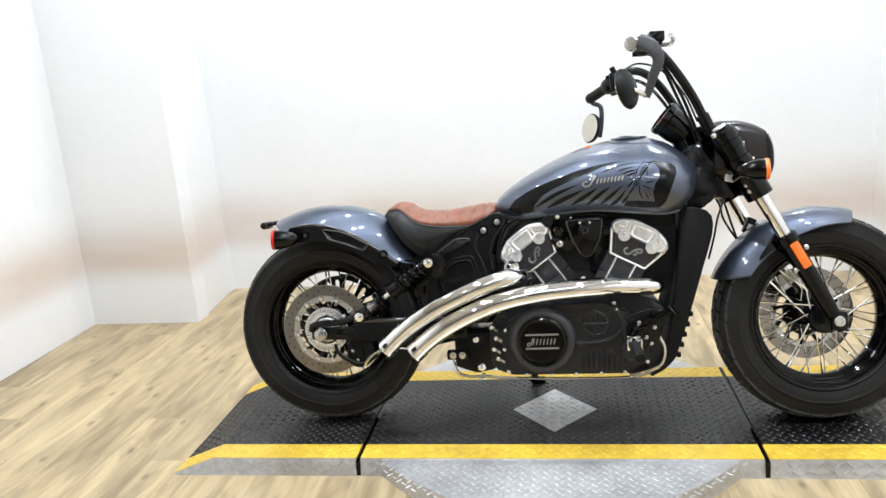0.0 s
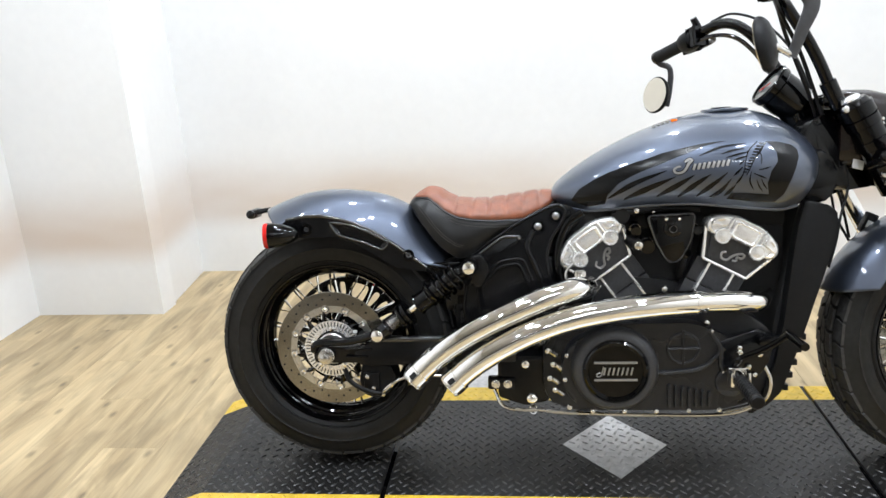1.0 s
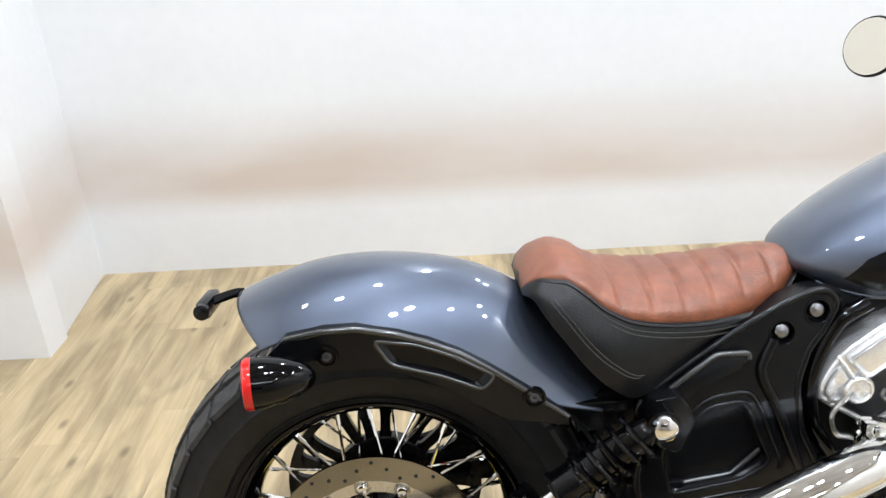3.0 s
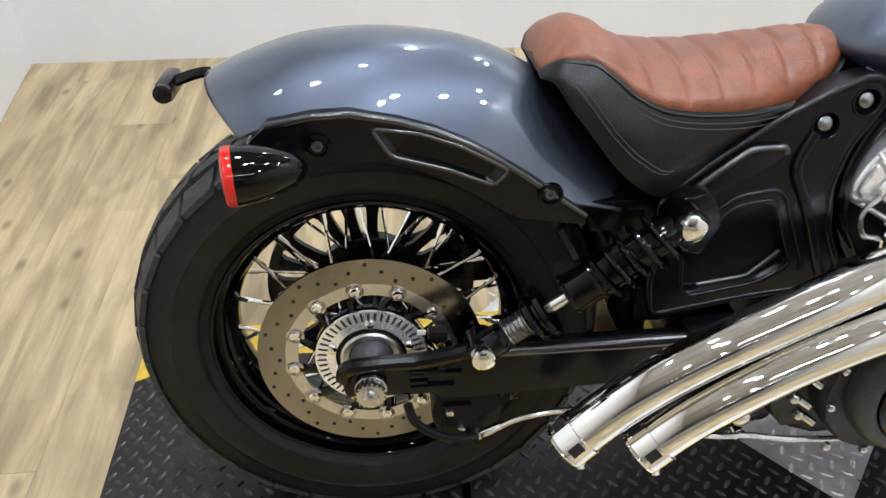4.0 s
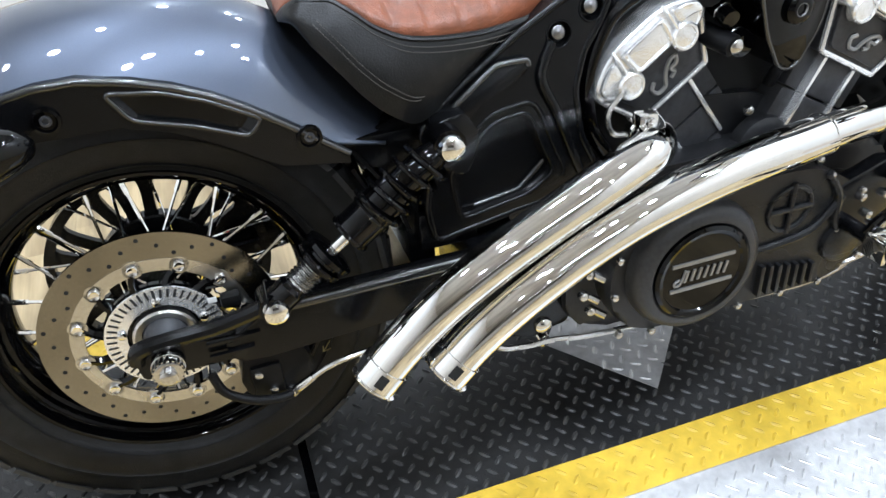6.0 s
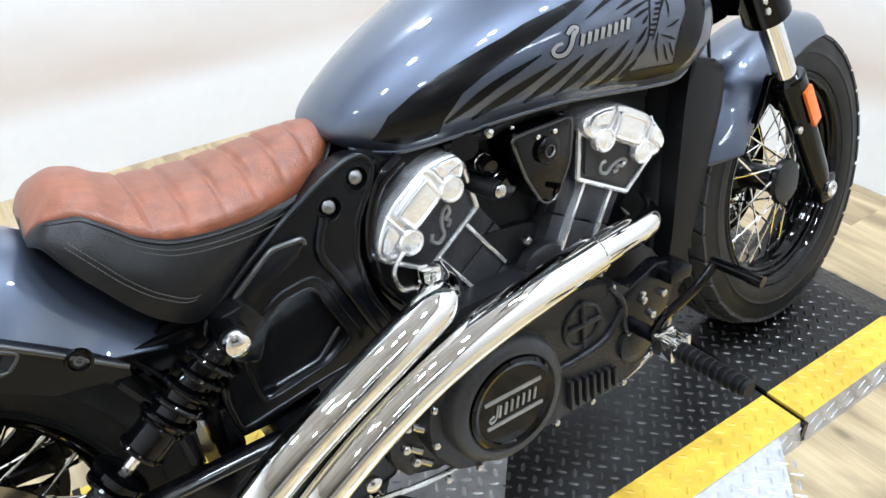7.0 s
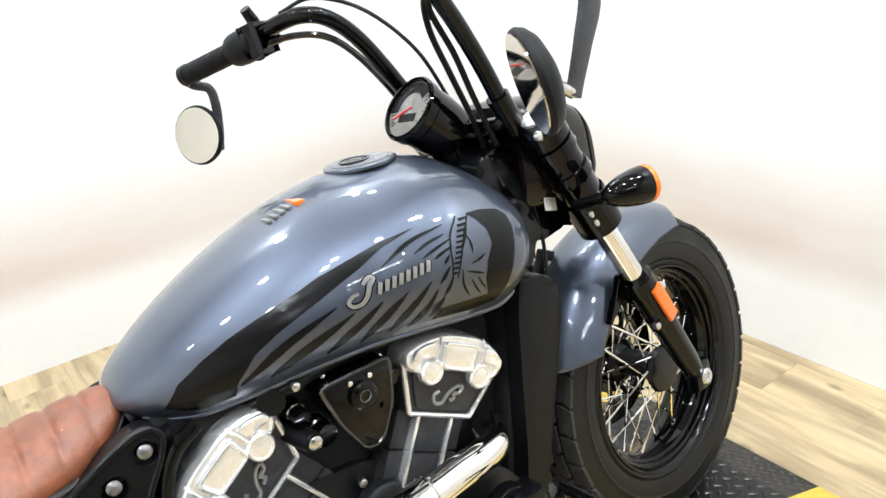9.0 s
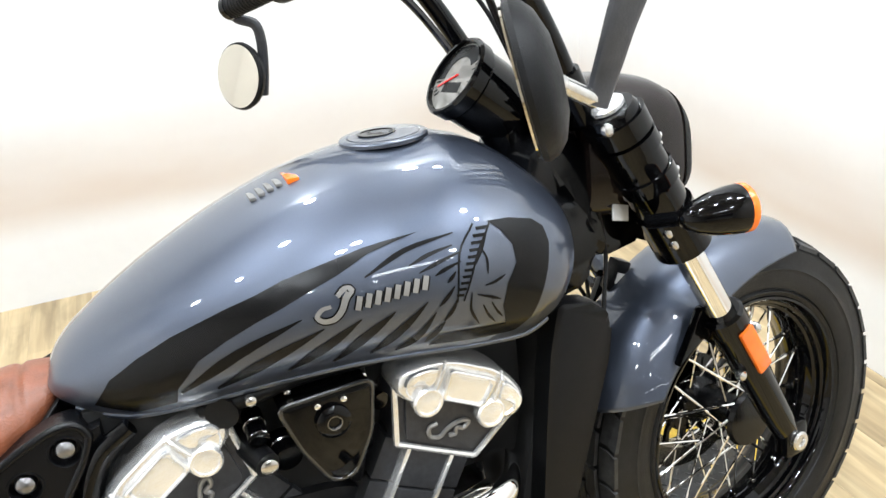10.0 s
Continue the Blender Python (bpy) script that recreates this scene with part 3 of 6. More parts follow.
front = wheel("front_wheel", STEER @ Matrix.Translation(FAX), 0.319, 0.067, "black wire-spoked front wheel", ROWS_FRONT)


def brake_disc(w, y, sign):
    """A drilled floating disc at y, its face to the sign side, on the wheel."""
    bm = bmesh.new()
    face = pose(0, y, 0) @ (SIDE if sign > 0 else pose(0, 0, 0, 90))
    skin_closed(bm, [[face @ Vector((r * math.cos(a), r * math.sin(a), h)) for r, h in ((0.112, -0.0025), (0.149, -0.0025), (0.149, 0.0025), (0.112, 0.0025))] for a in (2 * math.pi * i / 80 for i in range(80))])
    d = part("brake_disc", bm, DISC, w, "drilled brown-grey brake disc")
    # dark discs on the face stand in for shade in the drilled holes
    bm = bmesh.new()
    for i in range(40):
        a, r = 2 * math.pi * i / 40, (0.121, 0.131, 0.141, 0.131)[i % 4]
        lathe(bm, [(0.0028, 0.0024), (0.0028, 0.0029)], face @ Matrix.Translation((r * math.cos(a), r * math.sin(a), 0)), 8)
    tagged(part("drill_hole_shade", bm, DARK, w), kind="stuff")
    bm = bmesh.new()
    skin_closed(bm, [[face @ Vector((r * math.cos(a), r * math.sin(a), h)) for r, h in ((0.096, -0.001), (0.113, -0.001), (0.113, 0.003), (0.096, 0.003))] for a in (2 * math.pi * i / 64 for i in range(64))])
    for i in range(12):
        a = 2 * math.pi * i / 12 + 0.14
        lathe(bm, [(0.012, -0.001), (0.012, 0.003)], face @ Matrix.Translation((0.104 * math.cos(a), 0.104 * math.sin(a), 0)), 14)
    part("disc_carrier", bm, STEEL, w, "polished disc carrier ring")
    for i in range(12):
        a0 = 2 * math.pi * i / 12 + 0.14
        bm = bmesh.new()
        pts = [face @ Vector((r * math.cos(a0 + o), r * math.sin(a0 + o), -0.002)) for r, o in ((0.104, 0), (0.086, 0.1), (0.066, 0.16))]
        sweep(bm, pts, [0.007, 0.006, 0.008], 6)
        part("spider_arm", bm, GLOSS, w)
    bm = bmesh.new()
    skin_closed(bm, [[face @ Vector((r * math.cos(a), r * math.sin(a), h)) for r, h in ((0.04, -0.008), (0.075, -0.008), (0.075, -0.001), (0.04, -0.001))] for a in (2 * math.pi * i / 48 for i in range(48))])
    part("disc_spider", bm, GLOSS, w, "black disc spider")
    for i in range(12):
        a = 2 * math.pi * i / 12 + 0.14
        bm = bmesh.new()
        lathe(bm, [(0.0072, 0.003), (0.0072, 0.007), (0.006, 0.0078), (0.003, 0.0065)], face @ Matrix.Translation((0.104 * math.cos(a), 0.104 * math.sin(a), 0)), 12)
        part("disc_rivet", bm, CHROME, w)
    bm = bmesh.new()
    skin_closed(bm, [[face @ Vector((r * math.cos(a), r * math.sin(a), h)) for r, h in ((0.047, 0.004), (0.074, 0.004), (0.074, 0.0065), (0.047, 0.0065))] for a in (2 * math.pi * i / 64 for i in range(64))])
    part("sensor_ring", bm, ALU, w, "slotted silver sensor ring")
    # dark bars on the ring stand in for shade in its slots
    bm = bmesh.new()
    for i in range(48):
        a = 2 * math.pi * i / 48
        g = face @ Matrix.Rotation(a, 4, "Z")
        block(bm, (0.059, -0.0014, 0.0063), (0.071, 0.0014, 0.0069), 0, g)
    tagged(part("slot_shade", bm, DARK, w), kind="stuff")
    spots = [face @ Vector((0.053 * math.cos(a), 0.053 * math.sin(a), 0.006)) for a in (2 * math.pi * i / 5 + 0.3 for i in range(5))]
    bolts("disc_bolt", spots, face.to_3x3() @ Vector((0, 0, 1)), 0.006, 0.006, CHROME, w)
    bm = bmesh.new()
    skin_closed(bm, [[face @ Vector((r * math.cos(a), r * math.sin(a), h)) for r, h in ((0.030, -0.002), (0.041, -0.002), (0.041, 0.009), (0.038, 0.011), (0.030, 0.009))] for a in (2 * math.pi * i / 40 for i in range(40))])
    part("hub_ring", bm, STEEL, w, "bright hub ring")
    bm = bmesh.new()
    lathe(bm, [(0.030, 0.0), (0.028, 0.012), (0.022, 0.020), (0.018, 0.034)], face, 32)
    part("axle_spacer", bm, GREY, w, "dark axle spacer")


brake_disc(rear, -0.0865, -1)
brake_disc(front, 0.082, 1)

bm = bmesh.new()
at_far = along((0, 0.088, 0), (0, 1, 0))
lathe(bm, [(0.03, 0.0), (0.060, 0.0), (0.063, -0.008), (0.081, -0.009), (0.084, -0.007), (0.084, 0.012), (0.081, 0.014), (0.060, 0.012), (0.03, 0.010)], at_far, 56)
part("belt_pulley", bm, SATIN, rear, "black belt pulley")
bm = bmesh.new()
skin_closed(bm, [[at_far @ Vector((r * math.cos(a), r * math.sin(a), h)) for r, h in ((0.142, -0.006), (0.156, -0.006), (0.156, 0.014), (0.142, 0.014))] for a in (2 * math.pi * i / 72 for i in range(72))])
part("pulley_rim", bm, SATIN, rear, "black toothed pulley rim")
# six groups of three web arms leave wide and narrow windows
bm = bmesh.new()
prism(bm, rounded([(0.080, -0.011), (0.092, -0.008), (0.118, -0.008), (0.134, -0.010), (0.145, -0.017), (0.145, 0.017), (0.134, 0.010), (0.118, 0.008), (0.092, 0.008), (0.080, 0.011)], 0.004), 0.084, 0.094, 0.002)
rib_mesh = link_mesh("pulley_rib", bm, SATIN)
for i in range(6):
    for off in (-15.5, 0, 15.5):
        rib = new("pulley_rib", rib_mesh)
        rib.parent = rear
        rib.matrix_basis = Matrix.Rotation(radians(-(101.5 + off + 60 * i)), 4, "Y")
bm = bmesh.new()
sweep(bm, [(0, 0.096, AXLE_Z + 0.159), (0.56, 0.096, AXLE_Z + 0.055)], 0.008, 8)
sweep(bm, [(0, 0.096, AXLE_Z - 0.159), (0.56, 0.096, AXLE_Z - 0.045)], 0.008, 8)
part("drive_belt", bm, PLASTIC, bike, "black drive belt")
bm = bmesh.new()
prism(bm, rounded([(0.16, 0.520), (0.24, 0.492), (0.36, 0.44), (0.45, 0.40), (0.45, 0.36), (0.33, 0.402), (0.22, 0.458)], 0.01), 0.085, 0.118, 0.004)
part("belt_guard", bm, PLASTIC, bike, "black belt guard")

# ---- swingarm, axle, shocks ----
bm = bmesh.new()
for s in (-1, 1):
    arm = [(0.068, 0.331), (0.128, 0.366), (0.30, 0.366), (0.47, 0.367), (0.47, 0.309), (0.30, 0.304), (0.12, 0.296), (0.078, 0.300)]
    prism(bm, rounded(arm, 0.010), s * 0.120, s * 0.150, 0.005)
    prism(bm, rounded([(-0.034, 0.303), (-0.036, 0.338), (0.0, 0.346), (0.09, 0.344), (0.09, 0.302)], 0.012), s * 0.124, s * 0.146, 0.004)
    sweep(bm, spline([(-0.034, s * 0.142, 0.333), (-0.026, s * 0.146, 0.352), (0.01, s * 0.148, 0.358), (0.06, s * 0.150, 0.361), (0.10, s * 0.155, 0.371), (0.138, s * 0.162, 0.386)]), 0.0105, 10)
block(bm, (0.40, -0.15, 0.30), (0.48, 0.15, 0.38), 0.01)
part("swingarm", bm, SATIN, bike, "black steel swingarm")
for s in (-1, 1):
    bm = bmesh.new()
    rod(bm, (0.12, s * 0.142, 0.363), (0.47, s * 0.142, 0.363), 0.0095, 14)
    part("swingarm_tube", bm, EDGE, bike, "gloss black upper swingarm tube")
bm = bmesh.new()
rod(bm, (0, -0.15, AXLE_Z), (0, 0.15, AXLE_Z), 0.012)
lathe(bm, [(0.0205, 0), (0.0205, 0.005), (0.019, 0.006)], along((0, -0.150, AXLE_Z), OUT), 24)
for k in range(18):
    block(bm, (0.0165, -0.0016, 0.004), (0.0195, 0.0016, 0.017), 0.0004, along((0, -0.150, AXLE_Z), OUT) @ Matrix.Rotation(2 * math.pi * k / 18, 4, "Z"))
lathe(bm, [(0.0175, 0.005), (0.0175, 0.018), (0.015, 0.019)], along((0, -0.150, AXLE_Z), OUT), 18)
lathe(bm, [(0.011, 0.018), (0.011, 0.027), (0.008, 0.029)], along((0, -0.150, AXLE_Z), OUT), 16)
part("rear_axle_nut", bm, STEEL, bike, "bright serrated axle nut")
bm = bmesh.new()
block(bm, (0.05, -0.156, 0.338), (0.115, -0.150, 0.343), 0.001)
block(bm, (0.05, -0.156, 0.318), (0.105, -0.150, 0.323), 0.001)
part("chain_adjuster", bm, SATIN, bike)
for s in (-1, 1):
    lo, hi = Vector((0.139, s * 0.162, 0.382)), Vector((0.371, s * 0.164, 0.547))
    d = (hi - lo).normalized()
    L = (hi - lo).length
    shock_body = bmesh.new()
    lathe(shock_body, [(0.017, -0.012), (0.019, 0.0), (0.019, 0.03), (0.015, 0.035), (0.015, 0.075)], along(lo, d), 20)
    lathe(shock_body, [(0.02, 0.07), (0.031, 0.074), (0.031, 0.08), (0.024, 0.083), (0.024, 0.086), (0.034, 0.09), (0.034, 0.096), (0.02, 0.1)], along(lo, d), 24)
    lathe(shock_body, [(0.022, 0.125), (0.025, 0.128), (0.025, 0.205), (0.02, 0.208), (0.02, L - 0.03), (0.015, L - 0.012), (0.012, L)], along(lo, d), 24)
    shock = part("shock_absorber", shock_body, GLOSS, bike, "black coil-over shock absorber")
    bm = bmesh.new()
    rod(bm, lo + d * 0.09, lo + d * 0.13, 0.008)
    part("piston_rod", bm, CHROME, shock)
    m = along(lo, d)
    bm = bmesh.new()
    sweep(bm, [m @ Vector((0.031 * math.cos(a), 0.031 * math.sin(a), 0.165 + 0.0195 * a / (2 * math.pi))) for a in (2 * math.pi * i / 20 for i in range(20 * 5 + 1))], 0.0036, 8)
    part("coil_spring", bm, GLOSS, shock, "gloss black coil spring")
    for h, rr in ((0.078, 0.0315), (0.093, 0.0335), (0.128, 0.0280), (0.163, 0.0285)):
        bm = bmesh.new()
        lathe(bm, [(rr - 0.008, -0.003), (rr - 0.001, -0.0026), (rr, 0.0), (rr - 0.001, 0.0026), (rr - 0.008, 0.003)], along(lo + d * h, d), 32)
        part("spring_collar", bm, GLOSS, shock, "gloss black spring collar")
    bm = bmesh.new()
    for i in range(6):
        lathe(bm, [(0.0155, 0), (0.0175, 0.002), (0.0155, 0.004)], along(lo + d * (0.038 + 0.0055 * i), d), 20)
    part("preload_thread", bm, STEEL, shock)
    for p in (lo, hi):
        bm = bmesh.new()
        lathe(bm, [(0.02, -0.024), (0.02, 0.012)], along(p, (0, s, 0)), 24)
        part("shock_eye", bm, GLOSS, shock)
        bm = bmesh.new()
        ball_bolt(bm, p + Vector((0, s * 0.010, 0)), (0, s, 0), 0.0165, 0.017, 24)
        part("shock_bolt", bm, CHROME, shock, "domed chrome bolt")
for s in (-1, 1):
    bm = bmesh.new()
    prism(bm, rounded([(0.355, 0.53), (0.36, 0.565), (0.40, 0.575), (0.42, 0.54), (0.40, 0.49), (0.375, 0.50)], 0.01), s * 0.105, s * 0.15, 0.004)
    part("shock_bracket", bm, SATIN, bike)

# inner mudguard between the tyre and the frame
bm = bmesh.new()
rings = []
for i in range(15):
    a = radians(-14 + 66 * i / 14)
    c, q = math.cos(a), math.sin(a)
    rings.append([(r * c, y, AXLE_Z + r * q) for r, y in ((0.338, -0.098), (0.338, 0.098), (0.343, 0.100), (0.343, -0.100))])
skin(bm, rings)
part("inner_mudguard", bm, PLASTIC, bike, "black plastic inner mudguard")

# rear caliper and hose
bm = bmesh.new()
prism(bm, rounded([(0.085, 0.30), (0.16, 0.295), (0.175, 0.25), (0.15, 0.215), (0.10, 0.205), (0.075, 0.24)], 0.014), -0.135, -0.065, 0.008)
block(bm, (0.09, -0.142, 0.225), (0.13, -0.132, 0.275), 0.004)
cal = part("rear_caliper", bm, PLASTIC, bike, "black rear brake caliper")
bm = bmesh.new()
for p in ((0.10, -0.142, 0.265), (0.115, -0.142, 0.235)):
    ball_bolt(bm, p, OUT, 0.006, 0.006)
ball_bolt(bm, (0.137, -0.136, 0.221), OUT, 0.009, 0.012)
part("caliper_bolt", bm, STEEL, cal)
bm = bmesh.new()
sweep(bm, spline([(0.137, -0.142, 0.222), (0.150, -0.154, 0.235), (0.183, -0.162, 0.262), (0.23, -0.165, 0.275), (0.30, -0.16, 0.272), (0.36, -0.15, 0.27)]), 0.004, 8)
part("brake_hose", bm, STEEL, bike, "braided brake hose")
bm = bmesh.new()
rod(bm, (0.139, -0.144, 0.224), (0.168, -0.158, 0.252), 0.006, 10)
part("hose_fitting", bm, CHROME, bike)
bm = bmesh.new()
sweep(bm, spline([(0.045, -0.150, 0.290), (0.055, -0.155, 0.262), (0.085, -0.158, 0.240), (0.115, -0.152, 0.226), (0.136, -0.146, 0.222)]), 0.0062, 10)
part("black_hose", bm, PLASTIC, bike, "thick black brake hose")
bm = bmesh.new()
block(bm, (0.076, -0.112, 0.356), (0.102, -0.094, 0.374), 0.006)
sensor = part("wheel_sensor", bm, PLASTIC, bike, "dark grey wheel speed sensor")
bm = bmesh.new()
block(bm, (0.062, -0.113, 0.372), (0.073, -0.111, 0.379), 0.0005)
part("sensor_label", bm, WHITE, sensor, "small white label")
# a chalked arrow on the rear tyre's side
bm = bmesh.new()
for a, b in (((0.204, 0.236), (0.192, 0.219)), ((0.192, 0.219), (0.193, 0.229)), ((0.192, 0.219), (0.203, 0.222))):
    rod(bm, (a[0], -0.0748, a[1]), (b[0], -0.0748, b[1]), 0.0009, 5)
part("chalk_mark", bm, CHALK, bike, "small yellow chalk arrow")

# ---- rear fender, struts, lights ----
FT = [(-0.170, 0.690), (-0.12, 0.711), (-0.05, 0.730), (0.035, 0.734), (0.132, 0.720), (0.205, 0.689), (0.27, 0.640), (0.33, 0.57)]
FS = [(-0.122, 0.650), (-0.08, 0.664), (-0.03, 0.670), (0.033, 0.668), (0.107, 0.642), (0.172, 0.602), (0.232, 0.556), (0.31, 0.538)]


def shell(bm, tops, sides, w_of, n=18, p=2.15, k=6):
    """A fender skin from its crown line to its side edges."""
    T = spline([(x, 0, z) for x, z in tops], k)
    S = spline([(x, 0, z) for x, z in sides], k)
    rings = []
    for i, (t, s) in enumerate(zip(T, S)):
        w = w_of(i / (len(T) - 1))
        ringp = []
        for j in range(n + 1):
            u = math.sin(math.pi * (j / n - 0.5))
            f = 1 - abs(u) ** p
            y = w * u
            ringp.append((s.x + (t.x - s.x) * f, y, s.z + (t.z - s.z) * f))
        rings.append(ringp)
    skin(bm, rings, False)
    return bm


def solid(ob, thick, offset=-1):
    mod = ob.modifiers.new("thickness", "SOLIDIFY")
    mod.thickness, mod.offset = thick, offset
    return ob


bm = bmesh.new()
shell(bm, FT, FS, lambda s: 0.113)
solid(part("rear_fender", bm, PAINT, bike, "slate blue painted rear fender", 60), 0.004)
strut_line = [(-0.112, 0.648), (-0.088, 0.669), (-0.04, 0.677), (0.0, 0.678), (0.05, 0.668), (0.09, 0.655), (0.127, 0.638), (0.16, 0.618), (0.19, 0.597), (0.262, 0.543), (0.262, 0.532), (0.185, 0.545), (0.16, 0.560), (0.135, 0.577), (0.105, 0.595), (0.075, 0.610), (0.03, 0.624), (-0.05, 0.624), (-0.08, 0.624)]
slot = rounded([(0.022, 0.662), (0.075, 0.654), (0.12, 0.636), (0.172, 0.606), (0.155, 0.588), (0.105, 0.610), (0.042, 0.629)], 0.008)
for s in (-1, 1):
    bm = bmesh.new()
    pocketed(bm, strut_line, [slot], s * 0.133, s * 0.126, s * 0.104, 0.84)
    st = part("fender_strut", bm, SATIN, bike, "satin black fender side strut", 30)
    bm = bmesh.new()
    sweep(bm, loop_line(slot, s * 0.133), 0.0028, 12)
    sweep(bm, [(x, s * 0.131, z) for x, z in strut_line[1:10]], 0.0042, 12)
    part("slot_rim", bm, EDGE, st, sharp=60)
    for p in ((-0.036, 0.645), (0.219, 0.574)):
        bm = bmesh.new()
        lathe(bm, [(0.0150, 0.0), (0.0145, 0.0035), (0.0115, 0.004), (0.0095, 0.0005)], along((p[0], s * 0.133, p[1]), (0, s, 0)), 20)
        part("bolt_seat", bm, GLOSS, st)
        bm = bmesh.new()
        lathe(bm, [(0.0062, 0.0), (0.0058, 0.0030), (0.0034, 0.0032), (0.0028, 0.001)], along((p[0], s * 0.1328, p[1]), (0, s, 0)), 16)
        part("strut_bolt", bm, GREY, st)


def bullet(p, d, r, length, lens_mat, stalk_to, xf=None, name="tail_light", label=""):
    """A bullet lamp whose lens faces d, on a stalk."""
    m = along(p, d)
    if xf is not None:
        m = xf @ m
    bm = bmesh.new()
    prof = [(0.004, -length), (r * 0.35, -length * 0.95), (r * 0.62, -length * 0.78), (r * 0.85, -length * 0.5), (r * 0.98, -length * 0.2), (r, 0)]
    lathe(bm, prof, m, 32)
    b = part(name, bm, GLOSS, bike, label)
    bm = bmesh.new()
    lathe(bm, [(r * 0.985, -0.001), (r * 1.012, 0.001), (r * 1.0, 0.008), (r * 0.93, 0.0105), (r * 0.6, 0.0125), (0, 0.013)], m, 32)
    part("lens", bm, lens_mat, b, "red lens" if lens_mat == RED else "amber lens")
    bm = bmesh.new()
    q = Vector(p) - Vector(d) * length * 0.62
    sweep(bm, spline([q, q * 0.5 + Vector(stalk_to) * 0.5, stalk_to]), 0.0095, 12)
    if xf is not None:
        bm.transform(xf)
    part("stalk", bm, SATIN, b)


for s in (-1, 1):
    bullet((-0.116, s * 0.186, 0.639 - 0.012 * (s > 0)), (-0.985, s * 0.17, 0.0), 0.031, 0.073, RED, (-0.085, s * 0.118, 0.640), label="gloss black bullet tail light")
bm = bmesh.new()
sweep(bm, spline([(-0.15, 0.03, 0.675), (-0.18, 0.025, 0.682), (-0.215, 0.0, 0.678)]), 0.007, 8)
block(bm, (-0.224, -0.032, 0.664), (-0.206, 0.034, 0.688), 0.006)
lathe(bm, [(0.011, 0), (0.011, 0.008), (0.008, 0.010)], along((-0.214, -0.030, 0.677), OUT), 16)
part("plate_light_bracket", bm, SATIN, bike, "black licence plate light bracket")

# ---- seat ----
SX = [0.214, 0.223, 0.240, 0.264, 0.289, 0.314, 0.35, 0.40, 0.45, 0.50, 0.55, 0.578, 0.588]
S_TOP = [0.690, 0.708, 0.724, 0.734, 0.729, 0.713, 0.702, 0.700, 0.704, 0.711, 0.717, 0.715, 0.703]
S_YS = [0.050, 0.070, 0.083, 0.093, 0.103, 0.112, 0.118, 0.114, 0.105, 0.088, 0.065, 0.044, 0.028]
S_ZS = [0.690, 0.705, 0.714, 0.714, 0.700, 0.680, 0.664, 0.656, 0.653, 0.653, 0.668, 0.688, 0.695]
S_YB = [0.062, 0.088, 0.110, 0.126, 0.134, 0.136, 0.128, 0.112, 0.096, 0.080, 0.060, 0.042, 0.027]
S_ZB = [0.686, 0.690, 0.668, 0.638, 0.606, 0.582, 0.562, 0.585, 0.615, 0.642, 0.662, 0.684, 0.692]
N = 110
top_rings, skirt_rings, seam_pts = [], [], {-1: [], 1: []}
for i in range(N + 1):
    x = SX[0] + (SX[-1] - SX[0]) * i / N
    zt, ys, zs, yb, zb = (curve(SX, c, x) for c in (S_TOP, S_YS, S_ZS, S_YB, S_ZB))
    g = ((x - 0.335) / 0.042) % 1.0
    pleat = 0.0042 * math.exp(-((min(g, 1 - g) / 0.10) ** 2)) if 0.32 < x < 0.57 else 0
    ringp = []
    for j in range(25):
        u = j / 12 - 1
        y = ys * u
        edge = (1 - abs(u) ** 2.5) ** 0.68
        fade = min(1, max(0, (0.96 - abs(u)) / 0.15))
        ringp.append((x, y, zs + (zt - zs) * edge - pleat * (0.45 + 0.55 * fade)))
    top_rings.append(ringp)
    low = []
    for j in range(9):
        t = j / 8
        bulge = 0.010 * math.sin(math.pi * t)
        low.append((x, -(ys + (yb - ys) * t + bulge), zs + (zb - zs) * t))
    skirt_rings.append(low + [(x, 0, zb + 0.01)] + [(px, -py, pz) for px, py, pz in low[::-1]] + [(x, 0, zs - 0.012)])
    for s in (-1, 1):
        seam_pts[s].append(Vector((x, s * (ys + 0.0025), zs - 0.004)))
bm = bmesh.new()
skin(bm, skirt_rings)
seat = part("seat", bm, HIDE, bike, "black leather seat skirt with brown pleated top", 60)
bm = bmesh.new()
skin(bm, top_rings, False)
solid(part("seat_top", bm, TAN, seat, "worn brown leather pleated seat top", 70), 0.006)
for s in (-1, 1):
    bm = bmesh.new()
    sweep(bm, seam_pts[s][6:-3], 0.0022, 6)
    part("seat_piping", bm, HIDE, seat)
    bm = bmesh.new()
    for i in range(8, N - 6):
        for drop in (0.007, 0.013):
            a, b = (seam_pts[s][k] + Vector((0, s * (0.003 + drop * 0.25), -drop)) for k in (i, i + 1))
            rod(bm, a, a + (b - a) * 0.65, 0.0007, 4)
    part("stitching", bm, THREAD, seat, "pale double stitching")
    bm = bmesh.new()
    wing = []
    for i in range(46):
        x = 0.246 + 0.108 * i / 45
        ys, zs, yb, zb = (curve(SX, c, x) for c in (S_YS, S_ZS, S_YB, S_ZB))
        z = zb + 0.030
        t = min(1, max(0, (z - zs) / (zb - zs)))
        wing.append(Vector((x, s * (ys + (yb - ys) * t + 0.010 * math.sin(math.pi * t) + 0.0008), z)))
    for dx in (0.0, 0.0045):
        for a, b in zip(wing, wing[1:]):
            o = Vector((dx, 0, dx * 0.7))
            rod(bm, a + o, a + o + (b - a) * 0.65, 0.0007, 4)
    part("stitching", bm, THREAD, seat)

